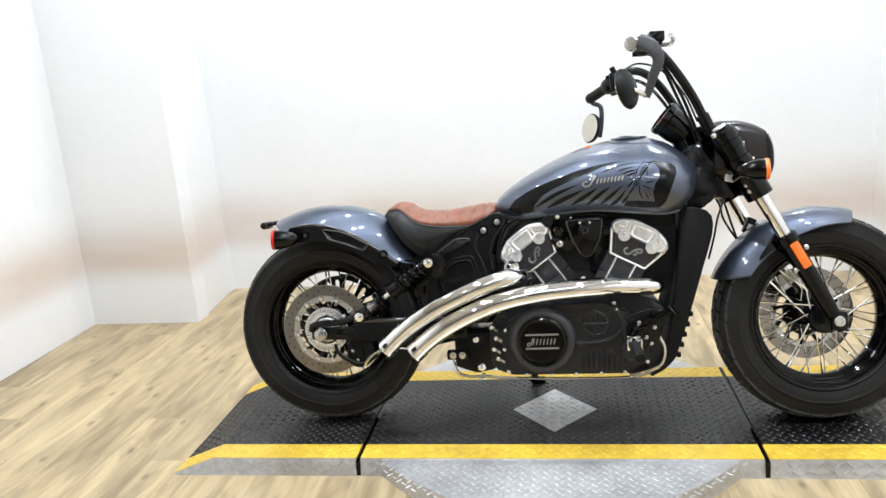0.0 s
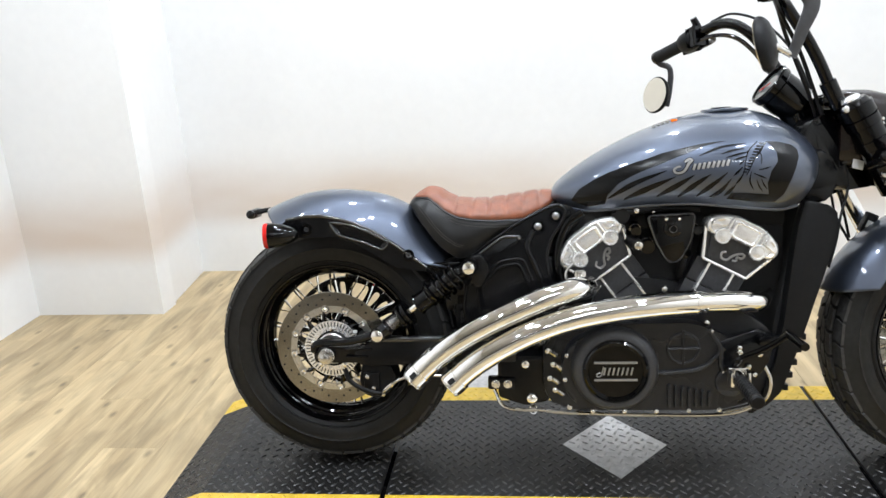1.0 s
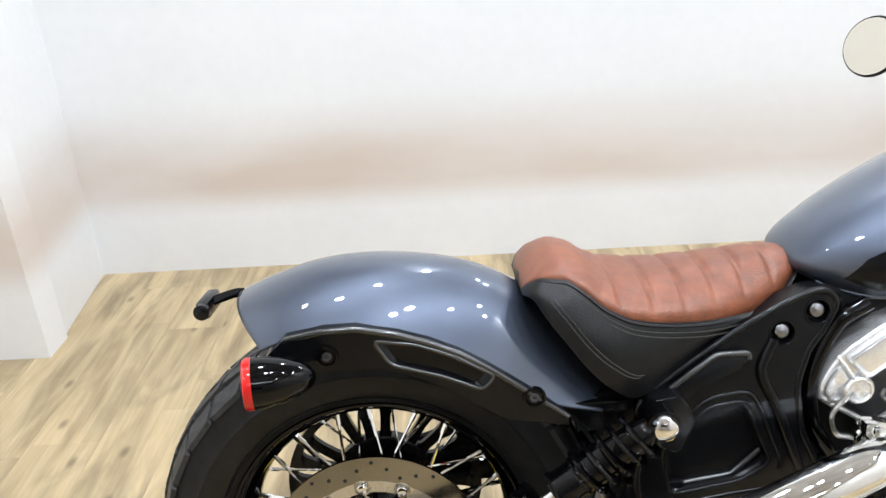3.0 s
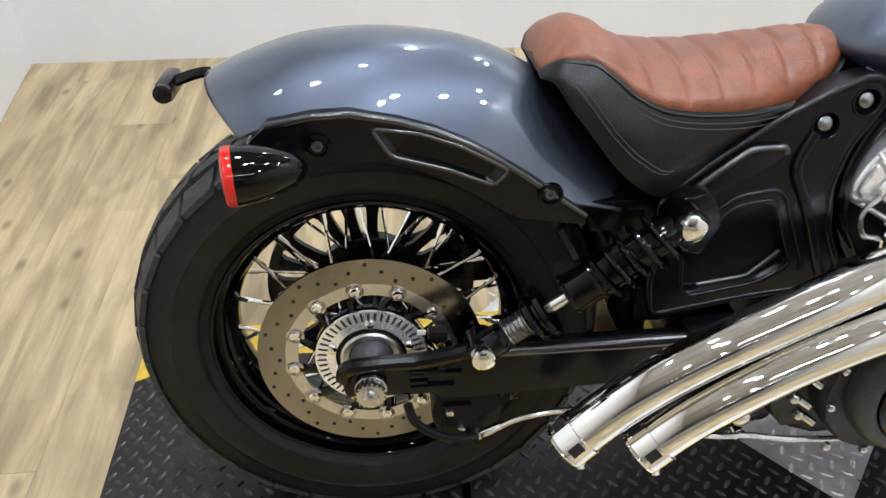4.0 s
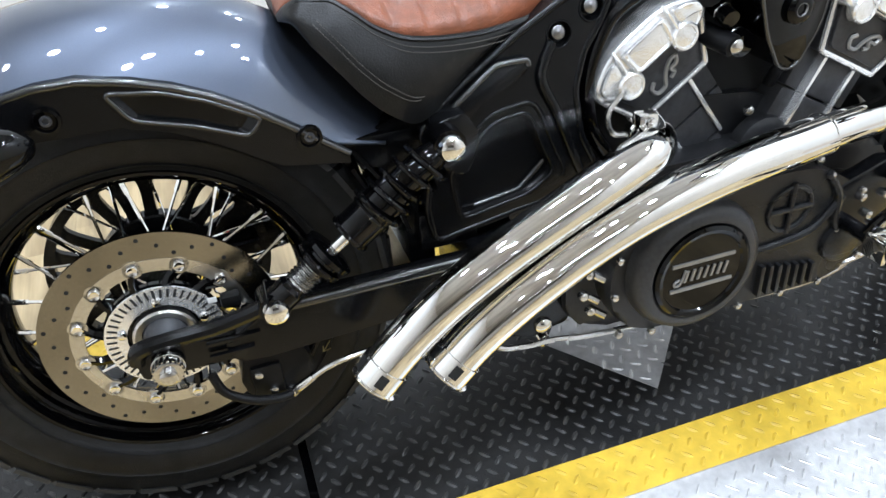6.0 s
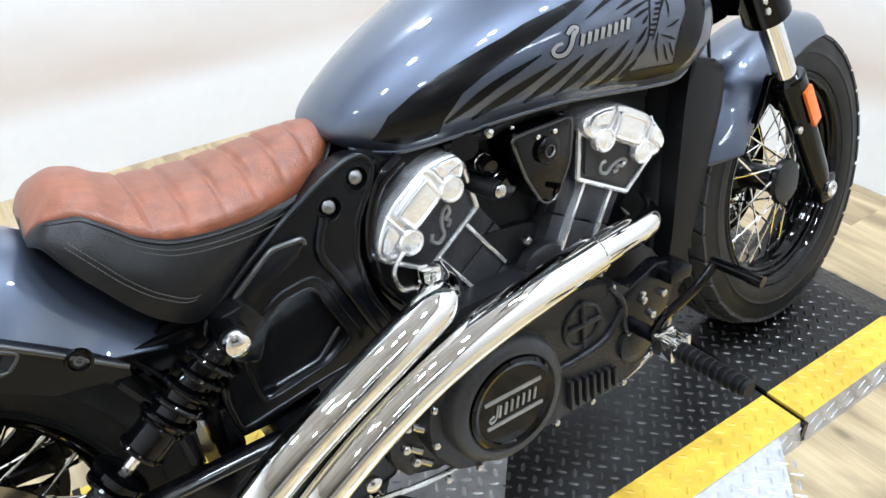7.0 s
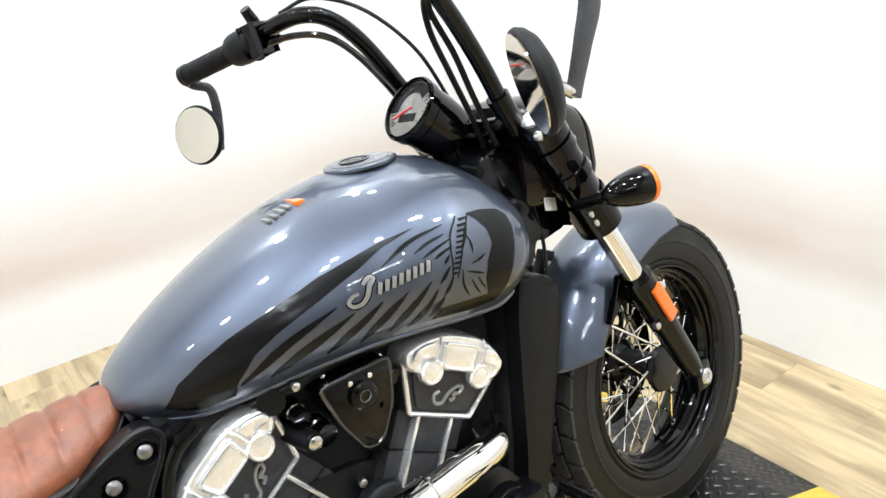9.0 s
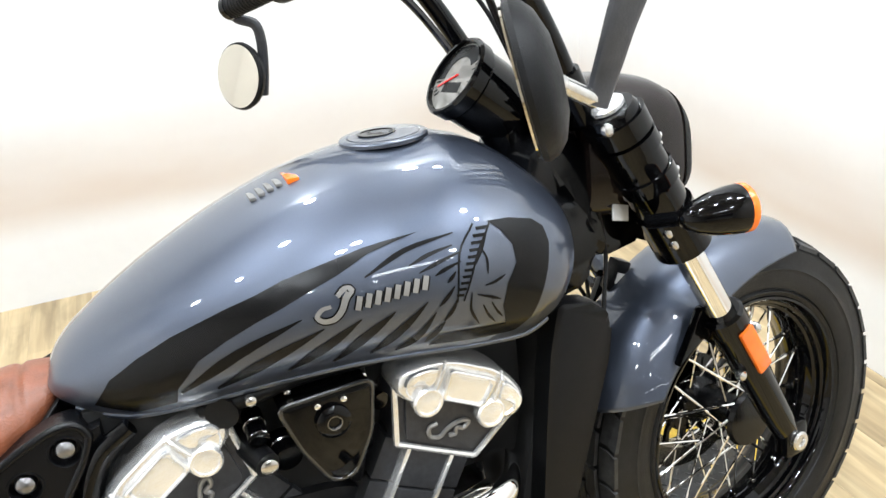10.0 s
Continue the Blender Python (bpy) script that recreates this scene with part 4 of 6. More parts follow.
# ---- frame side castings ----
cast = rounded([(0.352, 0.545), (0.374, 0.566), (0.424, 0.602), (0.485, 0.640), (0.544, 0.671), (0.578, 0.684), (0.598, 0.684), (0.609, 0.668), (0.596, 0.640), (0.571, 0.606), (0.558, 0.56), (0.566, 0.50), (0.590, 0.45), (0.575, 0.42), (0.48, 0.41), (0.36, 0.39), (0.352, 0.44), (0.362, 0.50)], 0.012)
win1 = rounded([(0.385, 0.487), (0.445, 0.540), (0.492, 0.546), (0.515, 0.49), (0.53, 0.455), (0.49, 0.43), (0.395, 0.414)], 0.014)
FRAME_BOLTS = ((0.583, 0.657), (0.539, 0.632))
pad = rounded([(0.392, 0.570), (0.452, 0.612), (0.496, 0.612), (0.49, 0.594), (0.436, 0.570), (0.392, 0.54)], 0.008)
for s in (-1, 1):
    bm = bmesh.new()
    bores = [[(px + 0.0155 * math.cos(math.pi * k / 10), pz + 0.0155 * math.sin(math.pi * k / 10)) for k in range(20)] for px, pz in FRAME_BOLTS]
    pocketed(bm, cast, [win1, *bores], s * 0.124, s * 0.110, s * 0.07, 0.87)
    prism(bm, pad, s * 0.122, s * 0.131, 0.003)
    outer = [(0.455 + (x - 0.455) * 1.24, 0.487 + (z - 0.487) * 1.22) for x, z in win1]
    sweep(bm, [(x, s * 0.1235, z) for x, z in outer[2:19]], 0.0036, 12)
    sweep(bm, [(x, s * 0.122, z) for x, z in cast], 0.005, 12)
    sweep(bm, spline([(0.528, s * 0.124, 0.625), (0.512, s * 0.126, 0.585), (0.53, s * 0.126, 0.54), (0.553, s * 0.124, 0.48), (0.57, s * 0.122, 0.44)]), 0.007, 14)
    for v in bm.verts:
        v.co.y -= s * 0.12 * max(0, v.co.z - 0.52) * (1 if abs(v.co.y) > 0.09 else 0.2)
    fr = part("frame_casting", bm, SATIN, bike, "satin black frame side casting", 42)
    bm = bmesh.new()
    sweep(bm, loop_line(win1, s * 0.1235), 0.0034, 12)
    for v in bm.verts:
        v.co.y -= s * 0.12 * max(0, v.co.z - 0.52)
    part("casting_rim", bm, SATIN, fr, "", 60)
    # added edge lines carry the highlights of the ledge and pad bevel
    low_edge = [(0.455 + (x - 0.455) * 0.90, 0.487 + (z - 0.487) * 0.90) for x, z in win1]
    for line in ([(x, s * 0.113, z) for x, z in sorted(low_edge)[::2] if z < 0.470], [(x, s * 0.131, z) for x, z in pad[1:12]]):
        bm = bmesh.new()
        sweep(bm, line, 0.004, 10)
        for v in bm.verts:
            v.co.y -= s * 0.12 * max(0, v.co.z - 0.52)
        part("casting_edge", bm, EDGE, fr, "glossier casting edge standing in for highlights", 60)
    for p in FRAME_BOLTS:
        y0 = s * (0.124 - 0.12 * (p[1] - 0.52))
        bm = bmesh.new()
        ring(bm, (p[0], y0, p[1]), (0.0, s, 0.12), 0.0165, 0.0016, 28, 6)
        part("bolt_seat", bm, SATIN, fr)
        bm = bmesh.new()
        ball_bolt(bm, (p[0], y0 - s * 0.012, p[1]), (0, s, 0.2), 0.0105, 0.013, 20)
        part("frame_bolt", bm, BOLT, fr, "domed grey metal bolt")
bm = bmesh.new()
block(bm, (0.30, -0.10, 0.42), (0.60, 0.10, 0.56), 0.02)
block(bm, (0.40, -0.085, 0.33), (0.56, 0.085, 0.45), 0.02)
prism(bm, [(0.26, 0.545), (0.34, 0.56), (0.5, 0.645), (0.62, 0.672), (0.62, 0.62), (0.36, 0.50), (0.28, 0.50)], -0.098, 0.098, 0.006)
block(bm, (0.25, -0.11, 0.535), (0.345, 0.11, 0.55), 0.004)
block(bm, (0.328, -0.10, 0.345), (0.365, 0.10, 0.47), 0.006)
block(bm, (0.34, -0.118, 0.375), (0.42, -0.09, 0.43), 0.006)
part("inner_frame", bm, SATIN, bike, "black inner frame and battery box")

# ---- fuel tank ----
TX = [0.572, 0.580, 0.595, 0.62, 0.66, 0.72, 0.80, 0.88, 0.96, 1.04, 1.09, 1.13, 1.16, 1.185, 1.20]
T_TOP = [0.706, 0.722, 0.740, 0.760, 0.787, 0.820, 0.856, 0.882, 0.896, 0.899, 0.888, 0.868, 0.846, 0.822, 0.80]
T_BOT = [0.698, 0.692, 0.684, 0.674, 0.667, 0.671, 0.679, 0.682, 0.677, 0.668, 0.664, 0.672, 0.694, 0.725, 0.76]
T_W = [0.030, 0.055, 0.075, 0.095, 0.118, 0.142, 0.166, 0.184, 0.196, 0.203, 0.203, 0.194, 0.172, 0.13, 0.07]


def tank_dims(x):
    return [curve(TX, c, x) for c in (T_TOP, T_BOT, T_W)]


def tank_y(x, z):
    """Half the tank's width at a height."""
    zt, zb, w = tank_dims(x)
    zm = zb + 0.36 * (zt - zb)
    if z >= zm:
        u = min(1, (z - zm) / (zt - zm))
        return w * (1 - u**2.15) ** (1 / 1.75)
    u = min(1, (zm - z) / (zm - zb))
    return w * (1 - 0.22 * u**2.2)


bm = bmesh.new()
rings = []
for i in range(75):
    x = TX[0] + (TX[-1] - TX[0]) * (0.5 - 0.5 * math.cos(math.pi * i / 74))
    zt, zb, w = tank_dims(x)
    zm = zb + 0.36 * (zt - zb)
    half = []
    for j in range(9):
        z = zb + (zm - zb) * j / 8
        half.append((tank_y(x, z), z))
    for j in range(1, 19):
        a = math.pi / 2 * j / 18
        z = zm + (zt - zm) * math.sin(a)
        half.append((tank_y(x, z) if j < 18 else 0.0, z))
    rings.append([(x, -y, z) for y, z in half] + [(x, y, z) for y, z in half[-2::-1]] + [(x, 0.5 * w, zb + 0.012), (x, -0.5 * w, zb + 0.012)])
skin(bm, rings)
tank = part("fuel_tank", bm, PAINT, bike, "slate blue fuel tank with black feather graphic", 50)
bm = bmesh.new()
for s in (-1, 1):
    sweep(bm, [(x, s * tank_y(x, tank_dims(x)[1]) * 1.0, tank_dims(x)[1] + 0.001) for x in np.linspace(0.60, 1.13, 50)], 0.0045, 8)
part("tank_seam", bm, PAINT, tank, "rolled lower tank seam")


def on_tank(name, outline, material, lift, side=-1, cut=0.012, parent=None, label=""):
    """A print on the tank's side: an (x, z) outline laid over its curve."""
    bm = bmesh.new()
    v = [bm.verts.new((x, 0, z)) for x, z in outline]
    e = [bm.edges.new((v[i], v[(i + 1) % len(v)])) for i in range(len(v))]
    bmesh.ops.triangle_fill(bm, use_beauty=True, use_dissolve=False, edges=e)
    for axis in (0, 2):
        lo, hi = min(q.co[axis] for q in bm.verts), max(q.co[axis] for q in bm.verts)
        c = lo + cut
        while c < hi:
            no = (1, 0, 0) if axis == 0 else (0, 0, 1)
            bmesh.ops.bisect_plane(bm, geom=bm.verts[:] + bm.edges[:] + bm.faces[:], plane_co=(c, 0, c), plane_no=no)
            c += cut
    for q in bm.verts:
        x, z = q.co.x, q.co.z
        y, h = tank_y(x, z), 0.002
        nx = -(tank_y(x + h, z) - tank_y(x - h, z)) / (2 * h)
        nz = -(tank_y(x, min(z + h, tank_dims(x)[0])) - tank_y(x, z - h)) / (2 * h)
        k = lift / math.sqrt(1 + nx * nx + nz * nz)
        q.co = Vector((x + nx * k, side * (y + k), z + nz * k))
    return part(name, bm, material, parent or tank, label, 80)


# ---- printed graphic on the tank sides ----
BAND = [(0.972, 0.826), (0.935, 0.8235), (0.911, 0.8205), (0.886, 0.8155), (0.856, 0.809), (0.827, 0.802), (0.796, 0.791), (0.767, 0.782), (0.737, 0.771), (0.708, 0.760), (0.672, 0.742), (0.641, 0.722), (0.620, 0.694), (0.660, 0.679), (0.700, 0.686), (0.704, 0.706), (0.729, 0.735), (0.759, 0.752), (0.790, 0.766), (0.819, 0.777), (0.850, 0.790), (0.881, 0.801), (0.915, 0.815), (0.946, 0.8215)]
PANEL = [(1.050, 0.822), (1.077, 0.8195), (1.105, 0.812), (1.118, 0.801), (1.119, 0.785), (1.110, 0.760), (1.098, 0.730), (1.088, 0.703), (1.072, 0.685), (1.025, 0.6865), (0.968, 0.694), (0.976, 0.709), (1.005, 0.708), (1.056, 0.703), (1.050, 0.730), (1.057, 0.756), (1.071, 0.776), (1.071, 0.795), (1.062, 0.811)]
# feather strokes: tip, middle, tail, half width
STROKES = [
    ((0.835, 0.763), (0.767, 0.736), (0.706, 0.700), 0.0062), ((0.855, 0.749), (0.798, 0.724), (0.742, 0.697), 0.0072), ((0.894, 0.752), (0.857, 0.728), (0.815, 0.703), 0.0066),
    ((0.930, 0.753), (0.897, 0.730), (0.862, 0.701), 0.0064), ((0.965, 0.756), (0.932, 0.727), (0.902, 0.702), 0.0060), ((0.973, 0.742), (0.952, 0.713), (0.930, 0.698), 0.0055), ((0.983, 0.727), (0.972, 0.713), (0.962, 0.702), 0.0046),
    ((1.008, 0.819), (0.952, 0.812), (0.905, 0.794), 0.0026), ((1.003, 0.808), (0.977, 0.804), (0.952, 0.797), 0.0022), ((1.008, 0.800), (0.986, 0.795), (0.961, 0.788), 0.0022), ((1.008, 0.791), (0.991, 0.787), (0.977, 0.782), 0.0022),
    ((1.000, 0.782), (0.995, 0.777), (0.989, 0.772), 0.0022), ((0.996, 0.767), (0.987, 0.757), (0.977, 0.748), 0.0026), ((0.998, 0.753), (0.991, 0.740), (0.982, 0.729), 0.0026),
    ((1.047, 0.816), (1.036, 0.801), (1.023, 0.784), 0.0017), ((1.034, 0.799), (1.037, 0.787), (1.035, 0.772), 0.0015), ((1.030, 0.760), (1.042, 0.7615), (1.055, 0.766), 0.0018), ((1.020, 0.752), (1.034, 0.746), (1.047, 0.740), 0.0018),
    ((1.014, 0.756), (1.012, 0.735), (1.022, 0.714), 0.0018), ((1.026, 0.738), (1.032, 0.724), (1.042, 0.710), 0.0016), ((1.036, 0.739), (1.042, 0.727), (1.050, 0.716), 0.0015),
]


def ribbon(points, widths):
    """The outline of a flat stroke along an (x, z) line, with a half width at each point."""
    P = [(p.x, p.y) for p in spline([(x, z, 0) for x, z in points], 4)]
    W = np.interp(np.linspace(0, 1, len(P)), np.linspace(0, 1, len(widths)), widths)
    left, right = [], []
    for i, (x, z) in enumerate(P):
        (ax, az), (bx, bz) = P[max(i - 1, 0)], P[min(i + 1, len(P) - 1)]
        n = Vector((az - bz, bx - ax)).normalized() * float(W[i])
        left.append((x + n.x, z + n.y))
        right.append((x - n.x, z - n.y))
    return left + right[::-1]


# the name badge: a flourish and a row of plain slanted bars
FLOURISH = [(0.866, 0.7715), (0.857, 0.7700), (0.8505, 0.7635), (0.856, 0.7575), (0.867, 0.7580), (0.876, 0.7660), (0.882, 0.7775), (0.889, 0.7850), (0.882, 0.7865), (0.874, 0.7805)]
BARS = [0.894 + 0.0102 * k for k in range(8)]
for s in (-1, 1):
    on_tank("tank_band", BAND, DECAL, 0.0007, s, label="black swept band")
    on_tank("tank_panel", PANEL, DECAL, 0.0007, s, label="black front panel")
    for a, b, c, w in STROKES:
        on_tank("feather_stroke", ribbon([a, b, c], [0.0006, w * 0.75, w, w * 0.25]), DECAL, 0.0008, s, 0.01)
    for i in range(11):
        t = i / 10
        x, z = 1.042 - 0.041 * t**0.8, 0.818 - 0.062 * t
        h, k = 0.0075 - 0.0035 * t, 0.0015
        on_tank("ladder_rung", [(x - h, z - k), (x + h, z - k - 0.001), (x + h, z + k - 0.001), (x - h, z + k)], DECAL, 0.0008, s, 0.01)
    for a, b, c in (((1.033, 0.823), (1.008, 0.798), (0.997, 0.748)), ((1.052, 0.820), (1.027, 0.793), (1.004, 0.748))):
        on_tank("ladder_rail", ribbon([a, b, c], [0.0010, 0.0012, 0.0008]), DECAL, 0.0008, s, 0.01)
    for material, grow, lift, name in ((DECAL, 0.0016, 0.0011, "badge_edge"), (SILVER, 0.0, 0.0017, "name_badge")):
        tag = "raised silver name badge" if grow == 0 else ""
        on_tank(name, ribbon(FLOURISH, [0.0018 + grow, 0.0026 + grow, 0.0030 + grow, 0.0034 + grow, 0.0022 + grow]), material, lift, s, 0.01, label=tag)
        for x in BARS:
            z = 0.764 + 0.1 * (x - 0.893)
            on_tank(name, ribbon([(x - 0.0024, z - 0.001), (x, z + 0.006), (x + 0.0024, z + 0.013)], [0.0029 + grow] * 2), material, lift, s, 0.01, label=tag)
# raised badge on the crown, to the right of the middle line
bm = bmesh.new()
for i in range(4):
    x = 0.828 + 0.0105 * i
    z = tank_dims(x)[0] - 0.004
    block(bm, (x - 0.0042, -0.045, z - 0.001), (x + 0.0030, -0.016, z + 0.003), 0.0008, None)
part("crown_badge", bm, SILVER, tank, "raised silver badge bars")
bm = bmesh.new()
block(bm, (0.868, -0.048, 0.8725), (0.882, -0.010, 0.8795), 0.001)
part("badge_tip", bm, AMBER, tank, "orange badge tip")


# fuel cap, on the crown of the tank
cap_m = Matrix.Translation((1.003, 0, 0.8945)) @ pose(0, 0, 0, 0, -1.0, 0)
bm = bmesh.new()
lathe(bm, [(0.056, 0), (0.056, 0.004), (0.053, 0.006), (0.046, 0.006), (0.044, 0.004)], cap_m, 40)
part("fuel_cap", bm, PAINT, tank, "slate blue flush fuel cap")
bm = bmesh.new()
lathe(bm, [(0.044, 0.003), (0.044, 0.0065), (0.02, 0.009), (0, 0.009)], cap_m, 40)
part("cap_lid", bm, PAINT, tank, "slate blue cap centre")
bm = bmesh.new()
lathe(bm, [(0.024, 0.0085), (0.024, 0.0098), (0.021, 0.0098), (0.020, 0.009)], cap_m @ pose(-0.008, 0, 0), 28)
part("cap_grip", bm, GLOSS, tank)

# ---- engine ----


def head(name, base, tilt, label):
    """A cylinder head with its cover: base is the middle of the head's right face, tilt its lean from upright, in degrees."""
    m = Matrix.Translation(base) @ pose(0, 0, 0, 0, tilt, 0)
    body = bmesh.new()
    pent = [(-0.088, 0.030), (-0.085, 0.004), (-0.057, -0.061), (0.057, -0.061), (0.085, 0.004), (0.088, 0.030), (0.062, 0.045), (-0.062, 0.045)]
    prism(body, rounded(pent, 0.006), 0, 0.22, 0.006)
    body.transform(m)
    h = part(name, body, ENGINE, bike, label)
    bm = bmesh.new()
    prism(bm, rounded([(-0.072, 0.010), (-0.047, -0.050), (0.047, -0.050), (0.072, 0.010)], 0.005), -0.006, 0.004, 0.002)
    bm.transform(m)
    part("head_panel", bm, ENGINE, h, "black head panel")
    bm = bmesh.new()
    for a, b in (((-0.086, 0.012), (-0.056, -0.059)), ((-0.056, -0.059), (0.056, -0.059)), ((0.056, -0.059), (0.086, 0.012))):
        rod(bm, (a[0], -0.002, a[1]), (b[0], -0.002, b[1]), 0.0042, 8)
    bm.transform(m)
    part("silver_edge", bm, ALU, h, "machined silver edge")
    bm = bmesh.new()
    dome = [(-0.090, 0.010), (-0.093, 0.028), (-0.082, 0.044), (-0.058, 0.058), (-0.03, 0.066), (0.03, 0.066), (0.058, 0.058), (0.082, 0.044), (0.093, 0.028), (0.090, 0.010), (0.072, 0.000), (0.030, 0.010), (-0.030, 0.010), (-0.072, 0.000)]
    line = rounded(dome, 0.012, 5)
    cx, cz = 0.0, 0.034
    steps = ((1.0, 0.035), (1.0, -0.004), (0.985, -0.010), (0.95, -0.0145), (0.90, -0.017), (0.865, -0.0175), (0.85, -0.0165), (0.835, -0.0150))
    skin(bm, [[(cx + (x - cx) * k, y, cz + (z - cz) * k) for x, z in line] for k, y in steps])
    bm.transform(m)
    cv = part("rocker_cover", bm, ALU, h, "polished silver rocker cover")
    bm = bmesh.new()
    win = rounded([(-0.032, 0.014), (0.032, 0.014), (0.036, 0.055), (-0.036, 0.055)], 0.010, 5)
    skin(bm, [[(x * k, y, 0.035 + (z - 0.035) * k) for x, z in win] for k, y in ((1.0, -0.012), (1.0, -0.020), (0.95, -0.0235), (0.88, -0.0245), (0.80, -0.0238), (0.74, -0.0215), (0.4, -0.0222))])
    bm.transform(m)
    part("cover_boss", bm, ALU, h, "polished raised window panel")
    for s in (-1, 1):
        bm = bmesh.new()
        lobe = rounded([(s * 0.045, 0.054), (s * 0.066, 0.047), (s * 0.083, 0.034), (s * 0.083, 0.018), (s * 0.066, 0.026), (s * 0.046, 0.028)][::s], 0.008, 4)
        skin(bm, [[(s * 0.065 + (x - s * 0.065) * k, y, 0.036 + (z - 0.036) * k) for x, z in lobe] for k, y in ((1.0, -0.012), (1.0, -0.0185), (0.9, -0.0215), (0.7, -0.0225), (0.3, -0.0215))])
        bm.transform(m)
        part("cover_lobe", bm, ALU, h)
        bm = bmesh.new()
        sweep(bm, [(s * 0.041, -0.014, 0.062), (s * 0.0415, -0.021, 0.053), (s * 0.042, -0.021, 0.026)], [0.0022, 0.0026, 0.0026], 8)
        bm.transform(m)
        part("cover_rib", bm, ALU, h)
    for s in (-1, 1):
        c = Vector((s * 0.045, -0.013, 0.008))
        bm = bmesh.new()
        lathe(bm, [(0.0195, -0.004), (0.0195, 0.008), (0.017, 0.011), (0.0145, 0.011), (0.0135, 0.009), (0, 0.0105)], along(c, OUT), 28)
        bm.transform(m)
        part("cover_bolt", bm, ALU, h, "large round silver bolt")
    bm = bmesh.new()
    curl = [(-0.016, -0.022), (-0.024, -0.029), (-0.019, -0.040), (-0.006, -0.039), (0.000, -0.028), (0.008, -0.018), (0.018, -0.012), (0.026, -0.013), (0.022, -0.022), (0.012, -0.023), (0.014, -0.031), (0.006, -0.035)]
    sweep(bm, spline([(x, -0.0075, z) for x, z in curl]), 0.0031, 6)
    bm.transform(m)
    part("emblem", bm, SILVER, h, "small silver emblem")
    # cylinder
    bm = bmesh.new()
    block(bm, (-0.06, 0.03, -0.24), (0.06, 0.2, -0.03), 0.004)
    bm.transform(m)
    part("cylinder", bm, ENGINE, h, "black cylinder")
    for x0, x1, y0 in ((-0.064, -0.037, 0.016), (-0.031, 0.025, 0.006), (0.031, 0.062, 0.016)):
        for z0, z1 in ((-0.118, -0.060), (-0.175, -0.121), (-0.24, -0.178)):
            bm = bmesh.new()
            block(bm, (x0, y0, z0), (x1, y0 + 0.05, z1), 0.0025)
            bm.transform(m)
            part("cylinder_panel", bm, ENGINE, h)
    for x in (-0.034, 0.028):
        bm = bmesh.new()
        block(bm, (x - 0.0030, 0.002, -0.175), (x + 0.0030, 0.03, -0.058), 0.0010)
        bm.transform(m)
        part("silver_rib", bm, ALU, h, "machined silver rib")
    return h


head("rear_head", (0.681, -0.098, 0.570), -36, "polished silver and black rear cylinder head")
head("front_head", (1.005, -0.124, 0.576), 28, "polished silver and black front cylinder head")

case = [(0.545, 0.33), (0.545, 0.21), (0.59, 0.176), (0.98, 0.176), (1.06, 0.20), (1.112, 0.25), (1.112, 0.33), (1.06, 0.40), (0.98, 0.43), (0.62, 0.43)]
bm = bmesh.new()
prism(bm, rounded(case, 0.025), -0.135, 0.16, 0.012)
engine_case = part("engine_case", bm, CASE, bike, "black engine crankcase")
bm = bmesh.new()
cover_line = [(0.60, 0.35), (0.585, 0.29), (0.60, 0.22), (0.65, 0.192), (0.96, 0.192), (1.02, 0.215), (1.04, 0.27), (1.015, 0.33), (0.965, 0.375), (0.90, 0.405), (0.70, 0.405)]
prism(bm, rounded(cover_line, 0.03), -0.185, -0.13, 0.012, 3)
part("clutch_cover", bm, CASE, engine_case, "black clutch cover casting")
CC = Vector((0.712, -0.185, 0.298))
bm = bmesh.new()
lathe(bm, [(0.104, -0.02), (0.102, 0.012), (0.096, 0.024), (0.086, 0.030), (0.078, 0.030), (0.074, 0.026)], along(CC, OUT), 64)
part("round_cover", bm, ENGINE, engine_case, "round satin black cover ring")
bm = bmesh.new()
lathe(bm, [(0.0745, 0.02), (0.0745, 0.032), (0.070, 0.036), (0.064, 0.034), (0.062, 0.031), (0, 0.031)], along(CC, OUT), 64)
part("cover_disc", bm, GLOSS, engine_case, "gloss black round badge disc")
bm = bmesh.new()
for z, hw in ((0.022, 0.050), (-0.020, 0.050)):
    block(bm, (CC.x - hw, CC.y - 0.0335, CC.z + z - 0.0028), (CC.x + hw, CC.y - 0.030, CC.z + z + 0.0028), 0.0008)
part("badge_stripe", bm, SILVER, engine_case, "two silver lines")
bm = bmesh.new()
for k in range(7):
    x = CC.x - 0.026 + 0.0105 * k
    prism(bm, [(x - 0.0042, CC.z - 0.008), (x - 0.0002, CC.z - 0.008), (x + 0.0040, CC.z + 0.010), (x, CC.z + 0.010)], CC.y - 0.0335, CC.y - 0.030)
part("badge_bars", bm, SILVER, engine_case, "row of plain silver bars")
bm = bmesh.new()
sweep(bm, spline([(CC.x - 0.036, CC.y - 0.032, CC.z - 0.002), (CC.x - 0.044, CC.y - 0.032, CC.z - 0.006), (CC.x - 0.042, CC.y - 0.032, CC.z - 0.012), (CC.x - 0.034, CC.y - 0.032, CC.z - 0.008), (CC.x - 0.028, CC.y - 0.032, CC.z + 0.012)]), 0.0018, 6)
part("badge_flourish", bm, SILVER, engine_case, "silver flourish")
for i in range(7):
    bm = bmesh.new()
    block(bm, (0.835 + 0.0155 * i, -0.196, 0.203), (0.842 + 0.0155 * i, -0.18, 0.258 - 0.003 * i), 0.002)
    part("cover_fin", bm, CASE, engine_case)
bm = bmesh.new()
ring(bm, (0.872, -0.186, 0.345), OUT, 0.036, 0.004, 32, 8)
